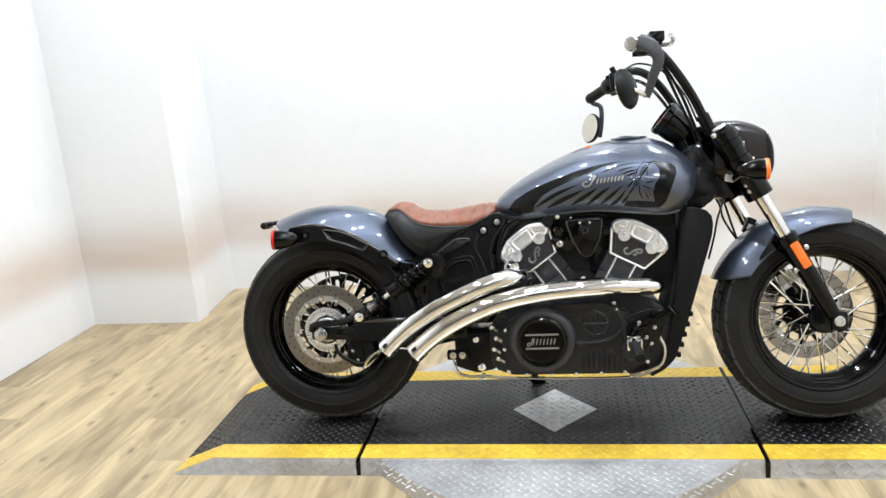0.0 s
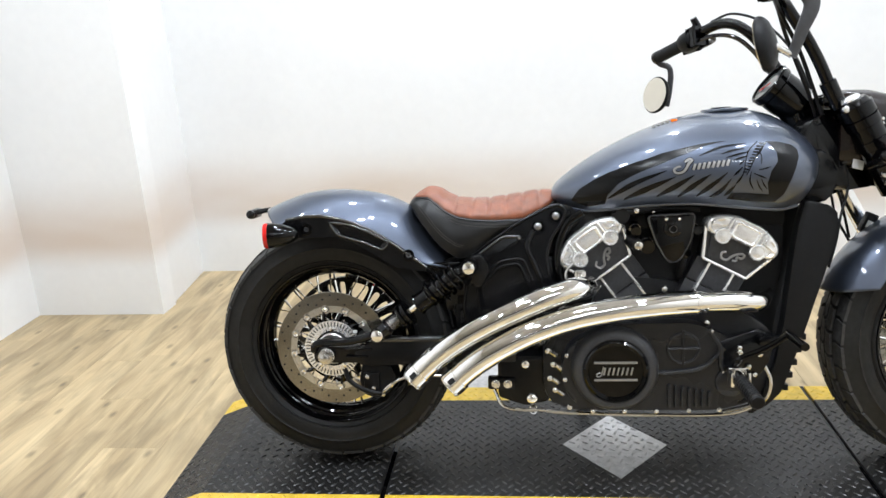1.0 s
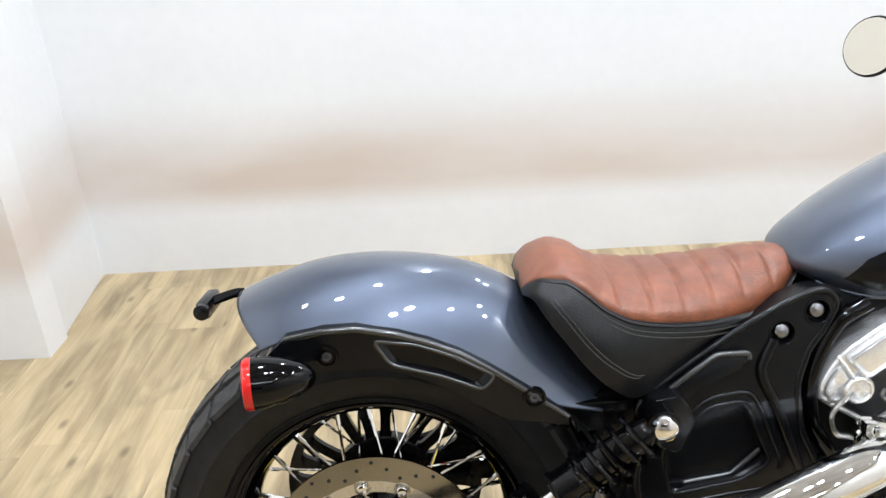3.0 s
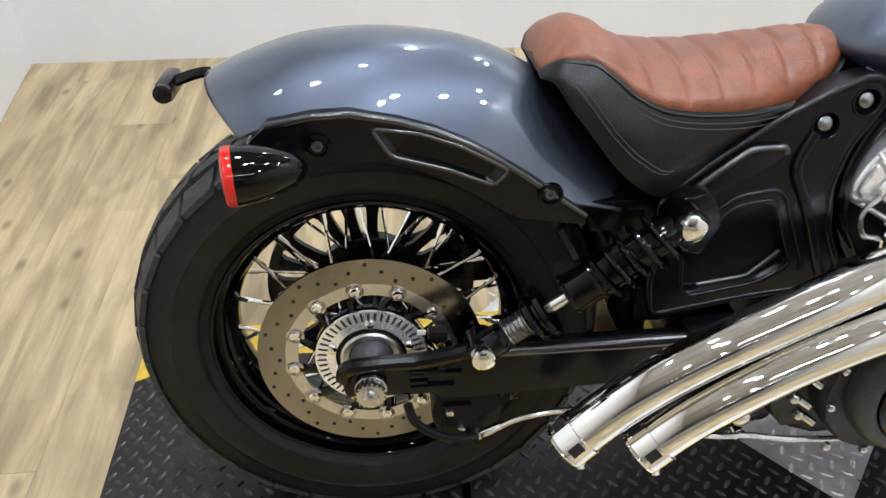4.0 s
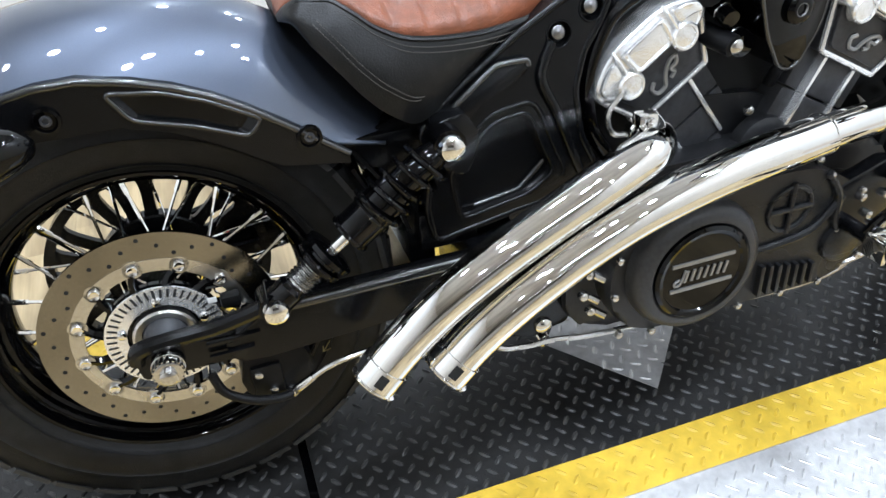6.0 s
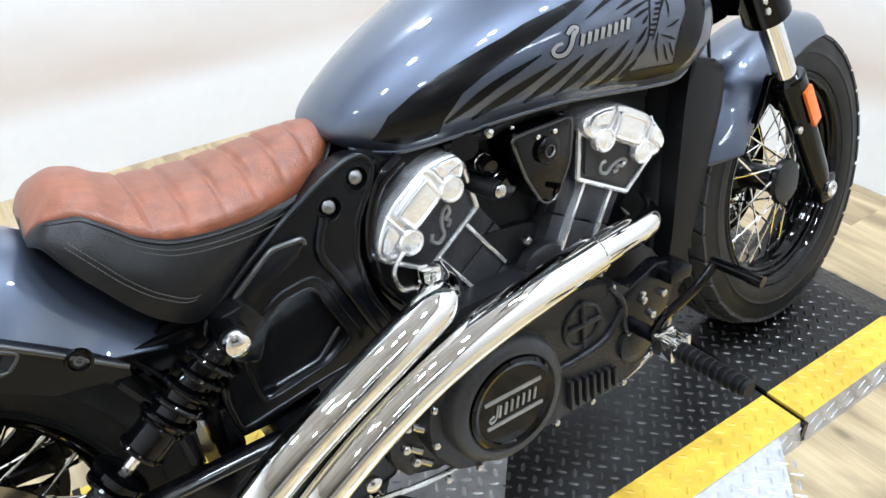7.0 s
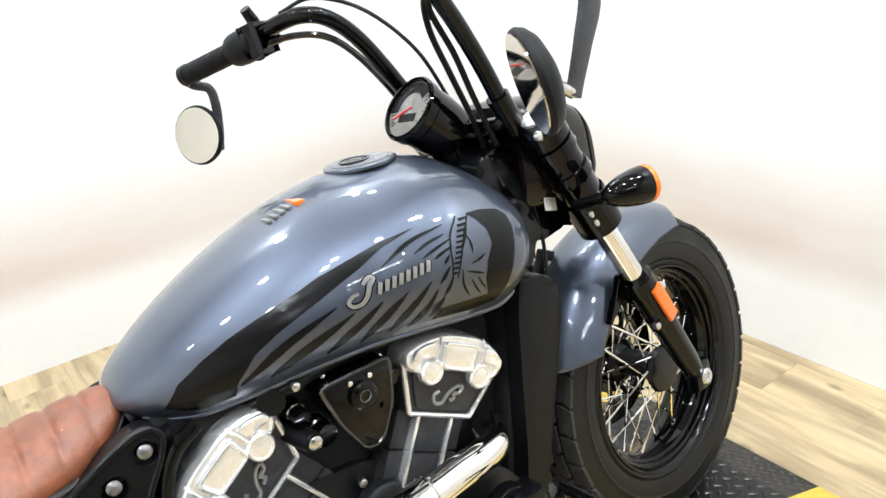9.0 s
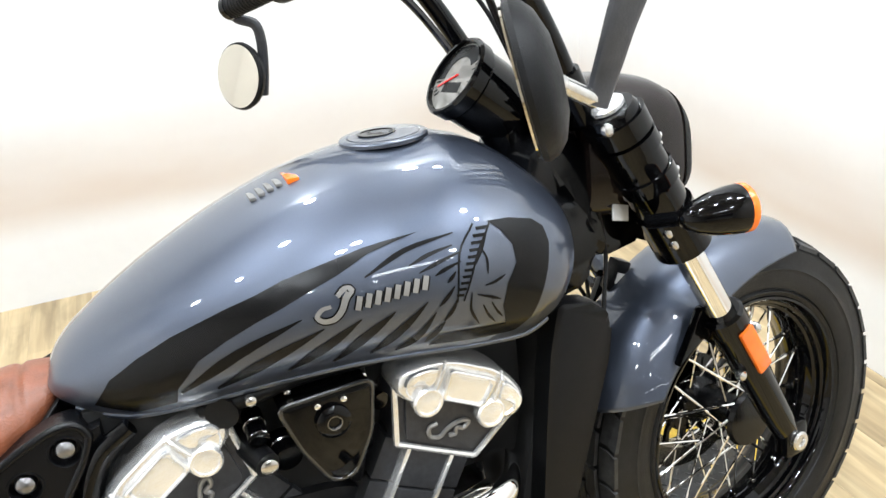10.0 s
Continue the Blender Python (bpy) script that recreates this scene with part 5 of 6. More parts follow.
rod(bm, (0.872, -0.188, 0.305), (0.872, -0.188, 0.388), 0.004, 8)
rod(bm, (0.836, -0.188, 0.345), (0.91, -0.188, 0.345), 0.004, 8)
sweep(bm, spline([(0.80, -0.186, 0.285), (0.86, -0.188, 0.288), (0.92, -0.188, 0.30), (0.965, -0.187, 0.345)]), 0.006, 8)
sweep(bm, spline([(0.93, -0.186, 0.39), (0.955, -0.188, 0.35), (0.96, -0.188, 0.30), (0.985, -0.187, 0.262)]), 0.006, 8)
lathe(bm, [(0.036, 0), (0.034, 0.008), (0.028, 0.012), (0, 0.013)], along((0.98, -0.184, 0.262), OUT), 32)
part("cover_relief", bm, CASE, engine_case, "raised casting relief")
SCREWS = ((0.605, 0.200), (0.66, 0.190), (0.735, 0.190), (0.81, 0.190), (0.885, 0.192), (0.955, 0.194), (1.022, 0.225), (1.035, 0.28), (1.0, 0.345), (0.935, 0.385), (0.60, 0.33), (0.595, 0.27))
bolts("cover_screw", [(x, -0.184, z) for x, z in SCREWS], OUT, 0.0062, 0.008, STEEL, engine_case)
bm = bmesh.new()
lathe(bm, [(0.048, 0), (0.045, 0.018), (0.034, 0.026), (0, 0.028)], along((0.865, -0.10, 0.415), OUT), 40)
prism(bm, rounded([(0.66, 0.40), (0.68, 0.47), (0.76, 0.50), (0.86, 0.49), (0.94, 0.45), (0.96, 0.40)], 0.02), -0.085, 0.14, 0.01)
part("crankcase_top", bm, CASE, engine_case)
bolts("case_bolt", ((0.842, -0.100, 0.471), (0.93, -0.16, 0.40)), OUT, 0.0075, 0.010, STEEL, engine_case)

# between the cylinders: intake cover, injector, hoses
bm = bmesh.new()
valley_line = rounded([(0.795, 0.656), (0.905, 0.660), (0.895, 0.595), (0.868, 0.545), (0.842, 0.545), (0.815, 0.595)], 0.012)
prism(bm, valley_line, -0.150, -0.06, 0.006)
valley = part("valley_cover", bm, GLOSS, bike, "gloss black cover between the cylinders")
# shinier loop added around the cover for the glints on its edge
bm = bmesh.new()
sweep(bm, loop_line(valley_line, -0.1475), 0.0030, 8)
part("valley_rim", bm, EDGE, valley, "glossy rim line standing in for edge glints")
bm = bmesh.new()
lathe(bm, [(0.020, 0), (0.020, 0.006), (0.014, 0.010), (0.009, 0.010), (0.008, 0.006), (0, 0.006)], along((0.853, -0.150, 0.625), OUT), 28)
part("valley_button", bm, GLOSS, valley)
bm = bmesh.new()
ring(bm, (0.853, -0.1575, 0.625), OUT, 0.009, 0.0022, 20, 6)
part("button_ring", bm, BOLT, valley)
for name, pts, r in (("sensor", [(0.745, -0.05, 0.60), (0.775, -0.135, 0.585)], 0.015), ("intake_pipe", [(0.77, -0.05, 0.655), (0.74, -0.12, 0.655)], 0.019), ("fuel_hose", spline([(0.72, -0.10, 0.655), (0.77, -0.12, 0.665), (0.83, -0.12, 0.672), (0.92, -0.115, 0.668)]), 0.009), ("coolant_hose", spline([(0.90, -0.10, 0.66), (0.90, -0.11, 0.60), (0.885, -0.105, 0.54), (0.88, -0.09, 0.50)]), 0.009)):
    bm = bmesh.new()
    sweep(bm, pts, r, 12)
    part(name, bm, PLASTIC, bike)
bm = bmesh.new()
lathe(bm, [(0.010, 0), (0.010, 0.006), (0.007, 0.008)], along((0.776, -0.136, 0.585), OUT), 16)
part("sensor_cap", bm, STEEL, bike)
bm = bmesh.new()
ball_bolt(bm, (0.772, -0.13, 0.668), OUT, 0.007, 0.008)
part("sensor_cap", bm, STEEL, bike)
for name, a, b, r in (("injector", (0.772, -0.09, 0.628), (0.772, -0.128, 0.617), 0.012), ("injector", (0.905, -0.09, 0.622), (0.916, -0.128, 0.616), 0.011), ("coolant_stub", (0.797, -0.09, 0.585), (0.800, -0.125, 0.578), 0.017), ("coolant_stub", (0.880, -0.09, 0.568), (0.889, -0.122, 0.560), 0.013)):
    bm = bmesh.new()
    rod(bm, a, b, r, 18)
    stub = part(name, bm, GLOSS, bike)
    bm = bmesh.new()
    ring(bm, (Vector(a) + Vector(b)) / 2, Vector(b) - Vector(a), r, 0.0016, 24, 6)
    part("hose_clamp", bm, STEEL, stub, "bright hose clamp")
bolts("rail_bolt", ((0.812, -0.128, 0.663), (0.868, -0.150, 0.648), (0.838, -0.150, 0.648), (0.900, -0.125, 0.655)), OUT, 0.0042, 0.005, CHROME, bike)
# the last three are dark fillers, added to close gaps that should look shaded
for name, lo, hi, label in (("airbox", (0.70, -0.07, 0.48), (0.96, 0.07, 0.69), "dark air box under the tank"), ("tank_gap_filler", (0.60, -0.082, 0.615), (1.13, 0.082, 0.684), "dark filler block under the tank"), ("rear_gap_filler", (0.56, -0.066, 0.42), (0.70, 0.066, 0.665), "dark filler block behind the cylinder"), ("front_gap_filler", (1.02, -0.075, 0.44), (1.13, 0.075, 0.66), "dark filler block behind the radiator")):
    bm = bmesh.new()
    block(bm, lo, hi, 0.014)
    part(name, bm, DARK, bike, label)

# gloss tubes that follow the rear cylinder head down to the crankcase
for y0, pts in ((-0.104, [(0.648, 0.664), (0.612, 0.640), (0.590, 0.595), (0.583, 0.545), (0.592, 0.495), (0.615, 0.455)]), (-0.086, [(0.640, 0.650), (0.606, 0.615), (0.588, 0.565), (0.590, 0.510), (0.606, 0.465)])):
    bm = bmesh.new()
    sweep(bm, spline([(x, y0, z) for x, z in pts]), 0.0105, 14)
    part("frame_tube", bm, GLOSS, bike, "gloss black frame tube")
bm = bmesh.new()
sweep(bm, spline([(0.628, -0.118, 0.545), (0.605, -0.122, 0.520), (0.612, -0.124, 0.492), (0.640, -0.126, 0.486)]), 0.0042, 8)
part("sensor_lead", bm, STEEL, bike, "bright sensor lead")

# ---- exhaust ----
UP = [(0.232, -0.238, 0.288), (0.275, -0.236, 0.330), (0.33, -0.233, 0.372), (0.40, -0.229, 0.412), (0.47, -0.224, 0.444), (0.54, -0.217, 0.472), (0.592, -0.207, 0.488), (0.622, -0.196, 0.494), (0.648, -0.168, 0.492), (0.66, -0.13, 0.488)]
LO = [(0.322, -0.243, 0.276), (0.37, -0.241, 0.318), (0.43, -0.238, 0.357), (0.51, -0.232, 0.396), (0.60, -0.224, 0.426), (0.70, -0.214, 0.444), (0.80, -0.203, 0.453), (0.90, -0.188, 0.456)]
LO2 = [(0.86, -0.194, 0.455), (0.95, -0.178, 0.454), (1.01, -0.165, 0.450), (1.05, -0.145, 0.447), (1.075, -0.10, 0.45)]


def pipe(name, pts, r, label, cut=True):
    bm = bmesh.new()
    P = spline(pts, 8)
    n = 28
    sweep(bm, P, r, n, not cut)
    ob = part(name, bm, CHROME, bike, label, 60)
    if cut:
        d = (P[0] - P[2]).normalized()
        bm = bmesh.new()
        ring(bm, P[0], d, r, 0.0022, 28, 8)
        lathe(bm, [(r * 1.0, -0.002), (r * 0.86, 0.001), (r * 0.8, -0.002), (r * 0.78, -0.03)], along(P[0], d), 28, False)
        part("pipe_lip", bm, CHROME, ob)
        bm = bmesh.new()
        lathe(bm, [(r * 0.79, -0.03), (0, -0.031)], along(P[0], d), 24)
        part("pipe_bore", bm, DARK, ob)
        bm = bmesh.new()
        lathe(bm, [(r, -0.030), (r + 0.0022, -0.0295), (r + 0.0022, -0.003), (r, -0.001)], along(P[0], d), 28, False)
        part("pipe_collar", bm, CHROME, ob, "polished end collar")
        # dark patches on the collar stand in for shade in its slots
        bm = bmesh.new()
        for k in (-0.9, 0.35, 1.6):
            g = along(P[0], d) @ Matrix.Rotation(k, 4, "Z")
            block(bm, (r - 0.001, -0.005, -0.024), (r + 0.0028, 0.005, -0.009), 0.001, g)
        part("collar_slot_shade", bm, DARK, ob)
        bm = bmesh.new()
        hex_bolt(bm, P[0] - d * 0.012 + Vector((0.006, -r * 0.7, -r * 0.72)), (0.1, -0.6, -0.8), 0.005, 0.006)
        part("clamp_bolt", bm, STEEL, ob)
    return ob


pipe("upper_exhaust", UP, 0.0285, "long curved chrome exhaust pipe")
lower = pipe("lower_exhaust", LO, 0.0295, "long curved chrome exhaust pipe")
bm = bmesh.new()
sweep(bm, spline(LO2, 8), 0.0255, 28)
part("exhaust_header", bm, CHROME, lower, "chrome front header")
bm = bmesh.new()
for p, d in (((0.895, -0.188, 0.456), (1, 0.15, 0)),):
    ring(bm, p, d, 0.0285, 0.0022, 28, 8)
part("shield_edge", bm, CHROME, lower)
bm = bmesh.new()
lathe(bm, [(0.0265, -0.012), (0.0285, -0.010), (0.0285, 0.010), (0.0265, 0.012)], along((0.655, -0.140, 0.489), (0.3, 1, -0.1)), 28)
block(bm, (0.622, -0.172, 0.512), (0.650, -0.150, 0.532), 0.006)
ball_bolt(bm, (0.636, -0.172, 0.522), OUT, 0.007, 0.007)
part("exhaust_clamp", bm, CHROME, bike, "small chrome exhaust clamp")

# foot of the frame, brackets and cables below
bm = bmesh.new()
prism(bm, rounded([(0.43, 0.31), (0.43, 0.20), (0.50, 0.18), (0.56, 0.19), (0.56, 0.31)], 0.012), -0.12, 0.12, 0.008)
block(bm, (0.405, -0.13, 0.225), (0.475, -0.10, 0.255), 0.005)
part("lower_frame", bm, SATIN, bike, "black lower frame")
bolts("frame_foot_bolt", ((0.425, -0.13, 0.24), (0.455, -0.13, 0.24)), OUT, 0.008, 0.012, CHROME, bike, hex_bolt)
bolts("frame_foot_bolt", ((0.515, -0.108, 0.198),), OUT, 0.015, 0.022, CHROME, bike)
bolts("frame_foot_bolt", ((0.50, -0.12, 0.29),), OUT, 0.011, 0.012, CHROME, bike)
bm = bmesh.new()
lathe(bm, [(0.010, 0), (0.010, 0.012), (0.006, 0.013), (0.006, 0.002)], along((0.517, -0.112, 0.168), OUT), 20)
part("cable_eye", bm, CHROME, bike)
for p in ((0.555, 0.335), (0.568, 0.30), (0.56, 0.265), (0.572, 0.235)):
    bm = bmesh.new()
    rod(bm, (p[0], -0.15, p[1]), (p[0] + 0.022, -0.165, p[1] - 0.012), 0.006, 8)
    ball_bolt(bm, (p[0], -0.155, p[1]), OUT, 0.008, 0.012)
    part("linkage_fitting", bm, STEEL, bike, "bright linkage fitting")
bm = bmesh.new()
sweep(bm, spline([(0.42, -0.10, 0.215), (0.44, -0.12, 0.18), (0.48, -0.125, 0.17), (0.53, -0.13, 0.172), (0.60, -0.14, 0.168), (0.80, -0.15, 0.166), (0.98, -0.16, 0.172), (1.06, -0.16, 0.20)]), 0.0045, 8)
part("lower_cable", bm, STEEL, bike, "bright pipe under the engine")
bm = bmesh.new()
sweep(bm, spline([(0.70, 0.10, 0.19), (0.68, 0.18, 0.12), (0.655, 0.255, 0.052)]), 0.012, 12)
sweep(bm, [(0.655, 0.255, 0.052), (0.70, 0.262, 0.048)], 0.012, 10)
part("side_stand", bm, SATIN, bike, "black steel side stand")

# ---- radiator and front frame ----
rad = [(1.150, 0.684), (1.212, 0.668), (1.228, 0.640), (1.222, 0.59), (1.188, 0.475), (1.15, 0.345), (1.108, 0.222), (1.075, 0.188), (1.03, 0.165), (1.06, 0.20), (1.092, 0.29), (1.112, 0.40), (1.124, 0.52), (1.136, 0.62)]
for s in (-1, 1):
    bm = bmesh.new()
    prism(bm, rounded(rad, 0.012), s * 0.112, s * 0.148, 0.008)
    part("radiator_shroud", bm, PLASTIC, bike, "matt black radiator side cover")
bm = bmesh.new()
prism(bm, [(1.155, 0.66), (1.205, 0.65), (1.11, 0.24), (1.07, 0.25)], -0.112, 0.112, 0.004)
part("radiator", bm, DARK, bike, "dark radiator core")
for i in range(5):
    k = i / 8
    bm = bmesh.new()
    block(bm, (1.112 + 0.075 * k, -0.145, 0.225 + 0.25 * k), (1.126 + 0.075 * k, -0.12, 0.240 + 0.25 * k), 0.003)
    part("shroud_tooth", bm, PLASTIC, bike)
bm = bmesh.new()
neck = [(1.10, 0.70), (1.15, 0.685), (1.215, 0.675), (1.25, 0.70), (1.262, 0.76), (1.225, 0.83), (1.20, 0.865), (1.165, 0.862), (1.15, 0.80)]
prism(bm, rounded(neck, 0.015), -0.075, 0.075, 0.012)
for s in (-1, 1):
    prism(bm, rounded([(1.13, 0.69), (1.20, 0.665), (1.235, 0.70), (1.235, 0.76), (1.20, 0.80), (1.165, 0.79)], 0.015), s * 0.07, s * 0.105, 0.012)
part("frame_neck", bm, SATIN, bike, "satin black frame neck cover")

# ---- fork and front fender ----
def fork_point(z, y):
    return Vector((leg_x(z), y, z))


UPDIR = Vector((-0.553, 0, 1)).normalized()
for s in (-1, 1):
    y = s * FORK_Y
    bm = bmesh.new()
    sweep(bm, [fork_point(z, y) for z in (0.285, 0.295, 0.36, 0.50, 0.545, 0.548, 0.572, 0.576)], [0.013, 0.0175, 0.0235, 0.0275, 0.029, 0.0325, 0.0325, 0.028], 24)
    block(bm, (FAX.x - 0.022, min(s * 0.118, s * 0.147), FAX.z - 0.03), (FAX.x + 0.030, max(s * 0.118, s * 0.147), FAX.z + 0.03), 0.012)
    slider = part("fork_slider", bm, GLOSS, bike, "gloss black fork slider", m=STEER)
    bm = bmesh.new()
    sweep(bm, [fork_point(z, y) for z in (0.57, 0.72)], 0.0205, 24)
    part("fork_tube", bm, CHROME, slider, "chrome fork tube", m=STEER)
    bm = bmesh.new()
    sweep(bm, [fork_point(z, y) for z in (0.725, 0.735, 0.84, 0.85, 0.89, 0.896)], [0.031, 0.036, 0.036, 0.0345, 0.0345, 0.031], 24)
    part("upper_fork_cover", bm, GLOSS, slider, "gloss black upper fork cover", m=STEER)
    bm = bmesh.new()
    lathe(bm, [(0.0215, 0), (0.0215, 0.005), (0.018, 0.008), (0, 0.008)], along(fork_point(0.897, y), UPDIR), 28)
    part("fork_cap", bm, ALU, slider, "silver fork cap", m=STEER)
    for zc in (0.800, 0.848):
        bm = bmesh.new()
        lathe(bm, [(0.035, -0.012), (0.0395, -0.010), (0.0395, 0.010), (0.035, 0.012)], along(fork_point(zc, y), UPDIR), 28)
        block(bm, (leg_x(zc) + 0.022, y - 0.014, zc - 0.012), (leg_x(zc) + 0.046, y + 0.014, zc + 0.010), 0.004)
        part("pinch_collar", bm, GLOSS, slider, "gloss black pinch collar", m=STEER)
        bolts("collar_bolt", [fork_point(zc, s * (FORK_Y + 0.014)) + Vector((0.036, 0, dz)) for dz in (-0.006, 0.005)], (0, s, 0), 0.0045, 0.006, CHROME, slider, m=STEER)
    bm = bmesh.new()
    lathe(bm, [(0.0165, -0.004), (0.0165, 0.004), (0.014, 0.007), (0.008, 0.007), (0.007, 0.004), (0, 0.004)], along((FAX.x + 0.002, s * 0.1480, FAX.z), (0, s, 0)), 24)
    part("front_axle_cap", bm, STEEL, slider, "silver axle cap", m=STEER)
    bm = bmesh.new()
    pr = fork_point(0.515, s * (FORK_Y + 0.033))
    mr = Matrix.Translation(pr) @ pose(0, 0, 0, 0, -29, 0)
    block(bm, (-0.0135, -0.004, -0.042), (0.0135, 0.004, 0.042), 0.0039, mr)
    part("side_reflector", bm, AMBER, slider, "orange side reflector", m=STEER)
    bolts("fender_bolt", [fork_point(0.536, s * (FORK_Y + 0.01)) + Vector((0.034, 0, 0)), fork_point(0.47, s * (FORK_Y + 0.01)) + Vector((-0.034, 0, 0))], (0, s, 0), 0.0085, 0.012, STEEL, slider, m=STEER)
bm = bmesh.new()
rod(bm, (1.155, 0, 0.90), (1.262, 0, 0.70), 0.03, 20)
clamps = part("steering_stem", bm, GLOSS, bike, "gloss black steering stem", m=STEER)
for name, z0, z1, r in (("lower_fork_clamp", 0.694, 0.755, 0.040), ("upper_fork_clamp", 0.862, 0.885, 0.040)):
    bm = bmesh.new()
    for s in (-1, 1):
        sweep(bm, [fork_point(z0, s * FORK_Y), fork_point(z1, s * FORK_Y)], r, 24)
    a = fork_point(z0, 0)
    block(bm, (a.x - 0.034, -FORK_Y, z0 + 0.004), (a.x + 0.02, FORK_Y, z1 - 0.002), 0.008)
    block(bm, (a.x - 0.065, -0.07, z0 + 0.004), (a.x - 0.02, 0.07, z1 - 0.002), 0.008)
    part(name, bm, GLOSS, clamps, "gloss black fork clamp", m=STEER)
bolts("clamp_bolt", [fork_point(zz, -FORK_Y - 0.022) + Vector((dx, 0, 0)) for zz, dx in ((0.709, -0.030), (0.727, -0.030), (0.875, -0.036))], OUT, 0.0085, 0.008, STEEL, clamps, m=STEER)
bm = bmesh.new()
block(bm, (-0.013, -0.002, -0.011), (0.013, 0.002, 0.011), 0.0015, Matrix.Translation((1.277, -0.0955, 0.751)) @ pose(0, 0, 0, -12, 15, 0))
part("paper_tag", bm, WHITE, clamps, "small white sticker", m=STEER)
bm = bmesh.new()
prism(bm, rounded([(1.17, 0.86), (1.215, 0.875), (1.34, 0.74), (1.33, 0.70), (1.25, 0.69), (1.20, 0.76)], 0.015), -0.078, 0.078, 0.01)
part("headstock_cover", bm, GLOSS, bike, "gloss black headstock cover", m=STEER)

bm = bmesh.new()
angs = [158, 148, 135, 120, 105, 93, 82, 74]
shell(bm, [(FAX.x + 0.342 * math.cos(radians(a)), FAX.z + 0.342 * math.sin(radians(a))) for a in angs], [(FAX.x + q * math.cos(radians(a - e)), FAX.z + q * math.sin(radians(a - e))) for a, q, e in zip(angs, (0.272, 0.270, 0.268, 0.268, 0.272, 0.28, 0.288, 0.296), (9, 7, 4, 2, 0, 0, -1, -2))], lambda s: 0.104 - 0.012 * s, p=3.2)
solid(part("front_fender", bm, PAINT, bike, "slate blue painted front fender", 60, m=STEER), 0.004)
for s in (-1, 1):
    bm = bmesh.new()
    prism(bm, rounded([(1.35, 0.50), (1.40, 0.585), (1.47, 0.56), (1.48, 0.52), (1.44, 0.50), (1.40, 0.54)], 0.01), s * 0.101, s * 0.114, 0.003)
    part("fender_bracket", bm, GLOSS, bike, "black fender bracket", m=STEER)

# ---- headlight, gauge, signals ----
CX = [1.24, 1.27, 1.31, 1.35, 1.38, 1.40, 1.412, 1.418]
C_TOP = [0.925, 0.931, 0.930, 0.922, 0.908, 0.886, 0.858, 0.825]
C_BOT = [0.74, 0.735, 0.73, 0.73, 0.735, 0.745, 0.765, 0.80]
C_W = [0.088, 0.103, 0.108, 0.109, 0.107, 0.102, 0.090, 0.050]


def cowl_ring(x, grow=0.0):
    zt, zb, w = (curve(CX, c, x) for c in (C_TOP, C_BOT, C_W))
    zc, hh = (zt + zb) / 2, (zt - zb) / 2 + grow
    return [(x, (w + grow) * math.copysign(abs(math.cos(a)) ** 0.55, math.cos(a)), zc + hh * math.copysign(abs(math.sin(a)) ** 0.55, math.sin(a))) for a in (2 * math.pi * k / 44 for k in range(44))]


bm = bmesh.new()
skin(bm, [cowl_ring(1.24 + 0.15 * i / 20) for i in range(21)])
nac = part("headlight_cowl", bm, SMOKE, bike, "smoked dark brown headlight cowl", 50, m=STEER)
bm = bmesh.new()
skin(bm, [cowl_ring(1.389, -0.004), cowl_ring(1.389, 0.002)] + [cowl_ring(1.390 + 0.028 * math.sin(math.pi / 2 * i / 12), 0.002) for i in range(13)])
part("cowl_bezel", bm, PLASTIC, nac, "black headlight bezel", 40, m=STEER)
bm = bmesh.new()
lathe(bm, [(0.078, 0), (0.08, 0.012), (0.07, 0.02), (0.03, 0.03), (0, 0.032)], along((1.400, 0, 0.82), (1, 0, -0.05)), 36)
part("headlight_lens", bm, MIRROR, nac, "headlight lens", m=STEER)
GD = Vector((-0.78, 0, 0.62)).normalized()
GP = Vector((1.108, 0.0, 0.955))
gm = along(GP, GD)
bm = bmesh.new()
lathe(bm, [(0.025, -0.095), (0.046, -0.088), (0.0505, -0.05), (0.0505, -0.02), (0.054, -0.016), (0.055, 0.0), (0.052, 0.004), (0.0485, 0.004), (0.048, -0.003)], gm, 44)
gauge = part("gauge", bm, GLOSS, bike, "round gauge in a gloss black case", m=STEER)
bm = bmesh.new()
lathe(bm, [(0.0475, -0.002), (0, -0.002)], gm, 44)
part("dial", bm, DIAL, gauge, "grey dial face", m=STEER)
bm = bmesh.new()
for i in range(28):
    a = radians(-130 + 260 * i / 27)
    g = gm @ Matrix.Rotation(a, 4, "Z")
    block(bm, (-0.0007, 0.037 if i % 3 else 0.033, -0.0018), (0.0007, 0.043, -0.0012), 0, g)
block(bm, (-0.02, -0.022, -0.0018), (0.02, -0.008, -0.0012), 0, gm)
# dark arc over the upper part of the dial
skin(bm, [[gm @ Vector((r * math.sin(a), r * math.cos(a), h)) for r, h in ((0.028, -0.0019), (0.0455, -0.0019), (0.0455, -0.0010), (0.028, -0.0010))] for a in (radians(-95 + 10 * i) for i in range(16))])
part("dial_marks", bm, DECAL, gauge, "black dial ticks, panel and upper arc", m=STEER)
bm = bmesh.new()
block(bm, (-0.0012, -0.006, -0.001), (0.0012, 0.036, 0.0005), 0, gm @ Matrix.Rotation(radians(115), 4, "Z"))
part("needle", bm, RED, gauge, "red needle", m=STEER)
bm = bmesh.new()
sweep(bm, spline([GP - GD * 0.06, (1.165, 0, 0.905), (1.19, 0, 0.885)]), 0.022, 14)
part("gauge_mount", bm, GLOSS, gauge, m=STEER)
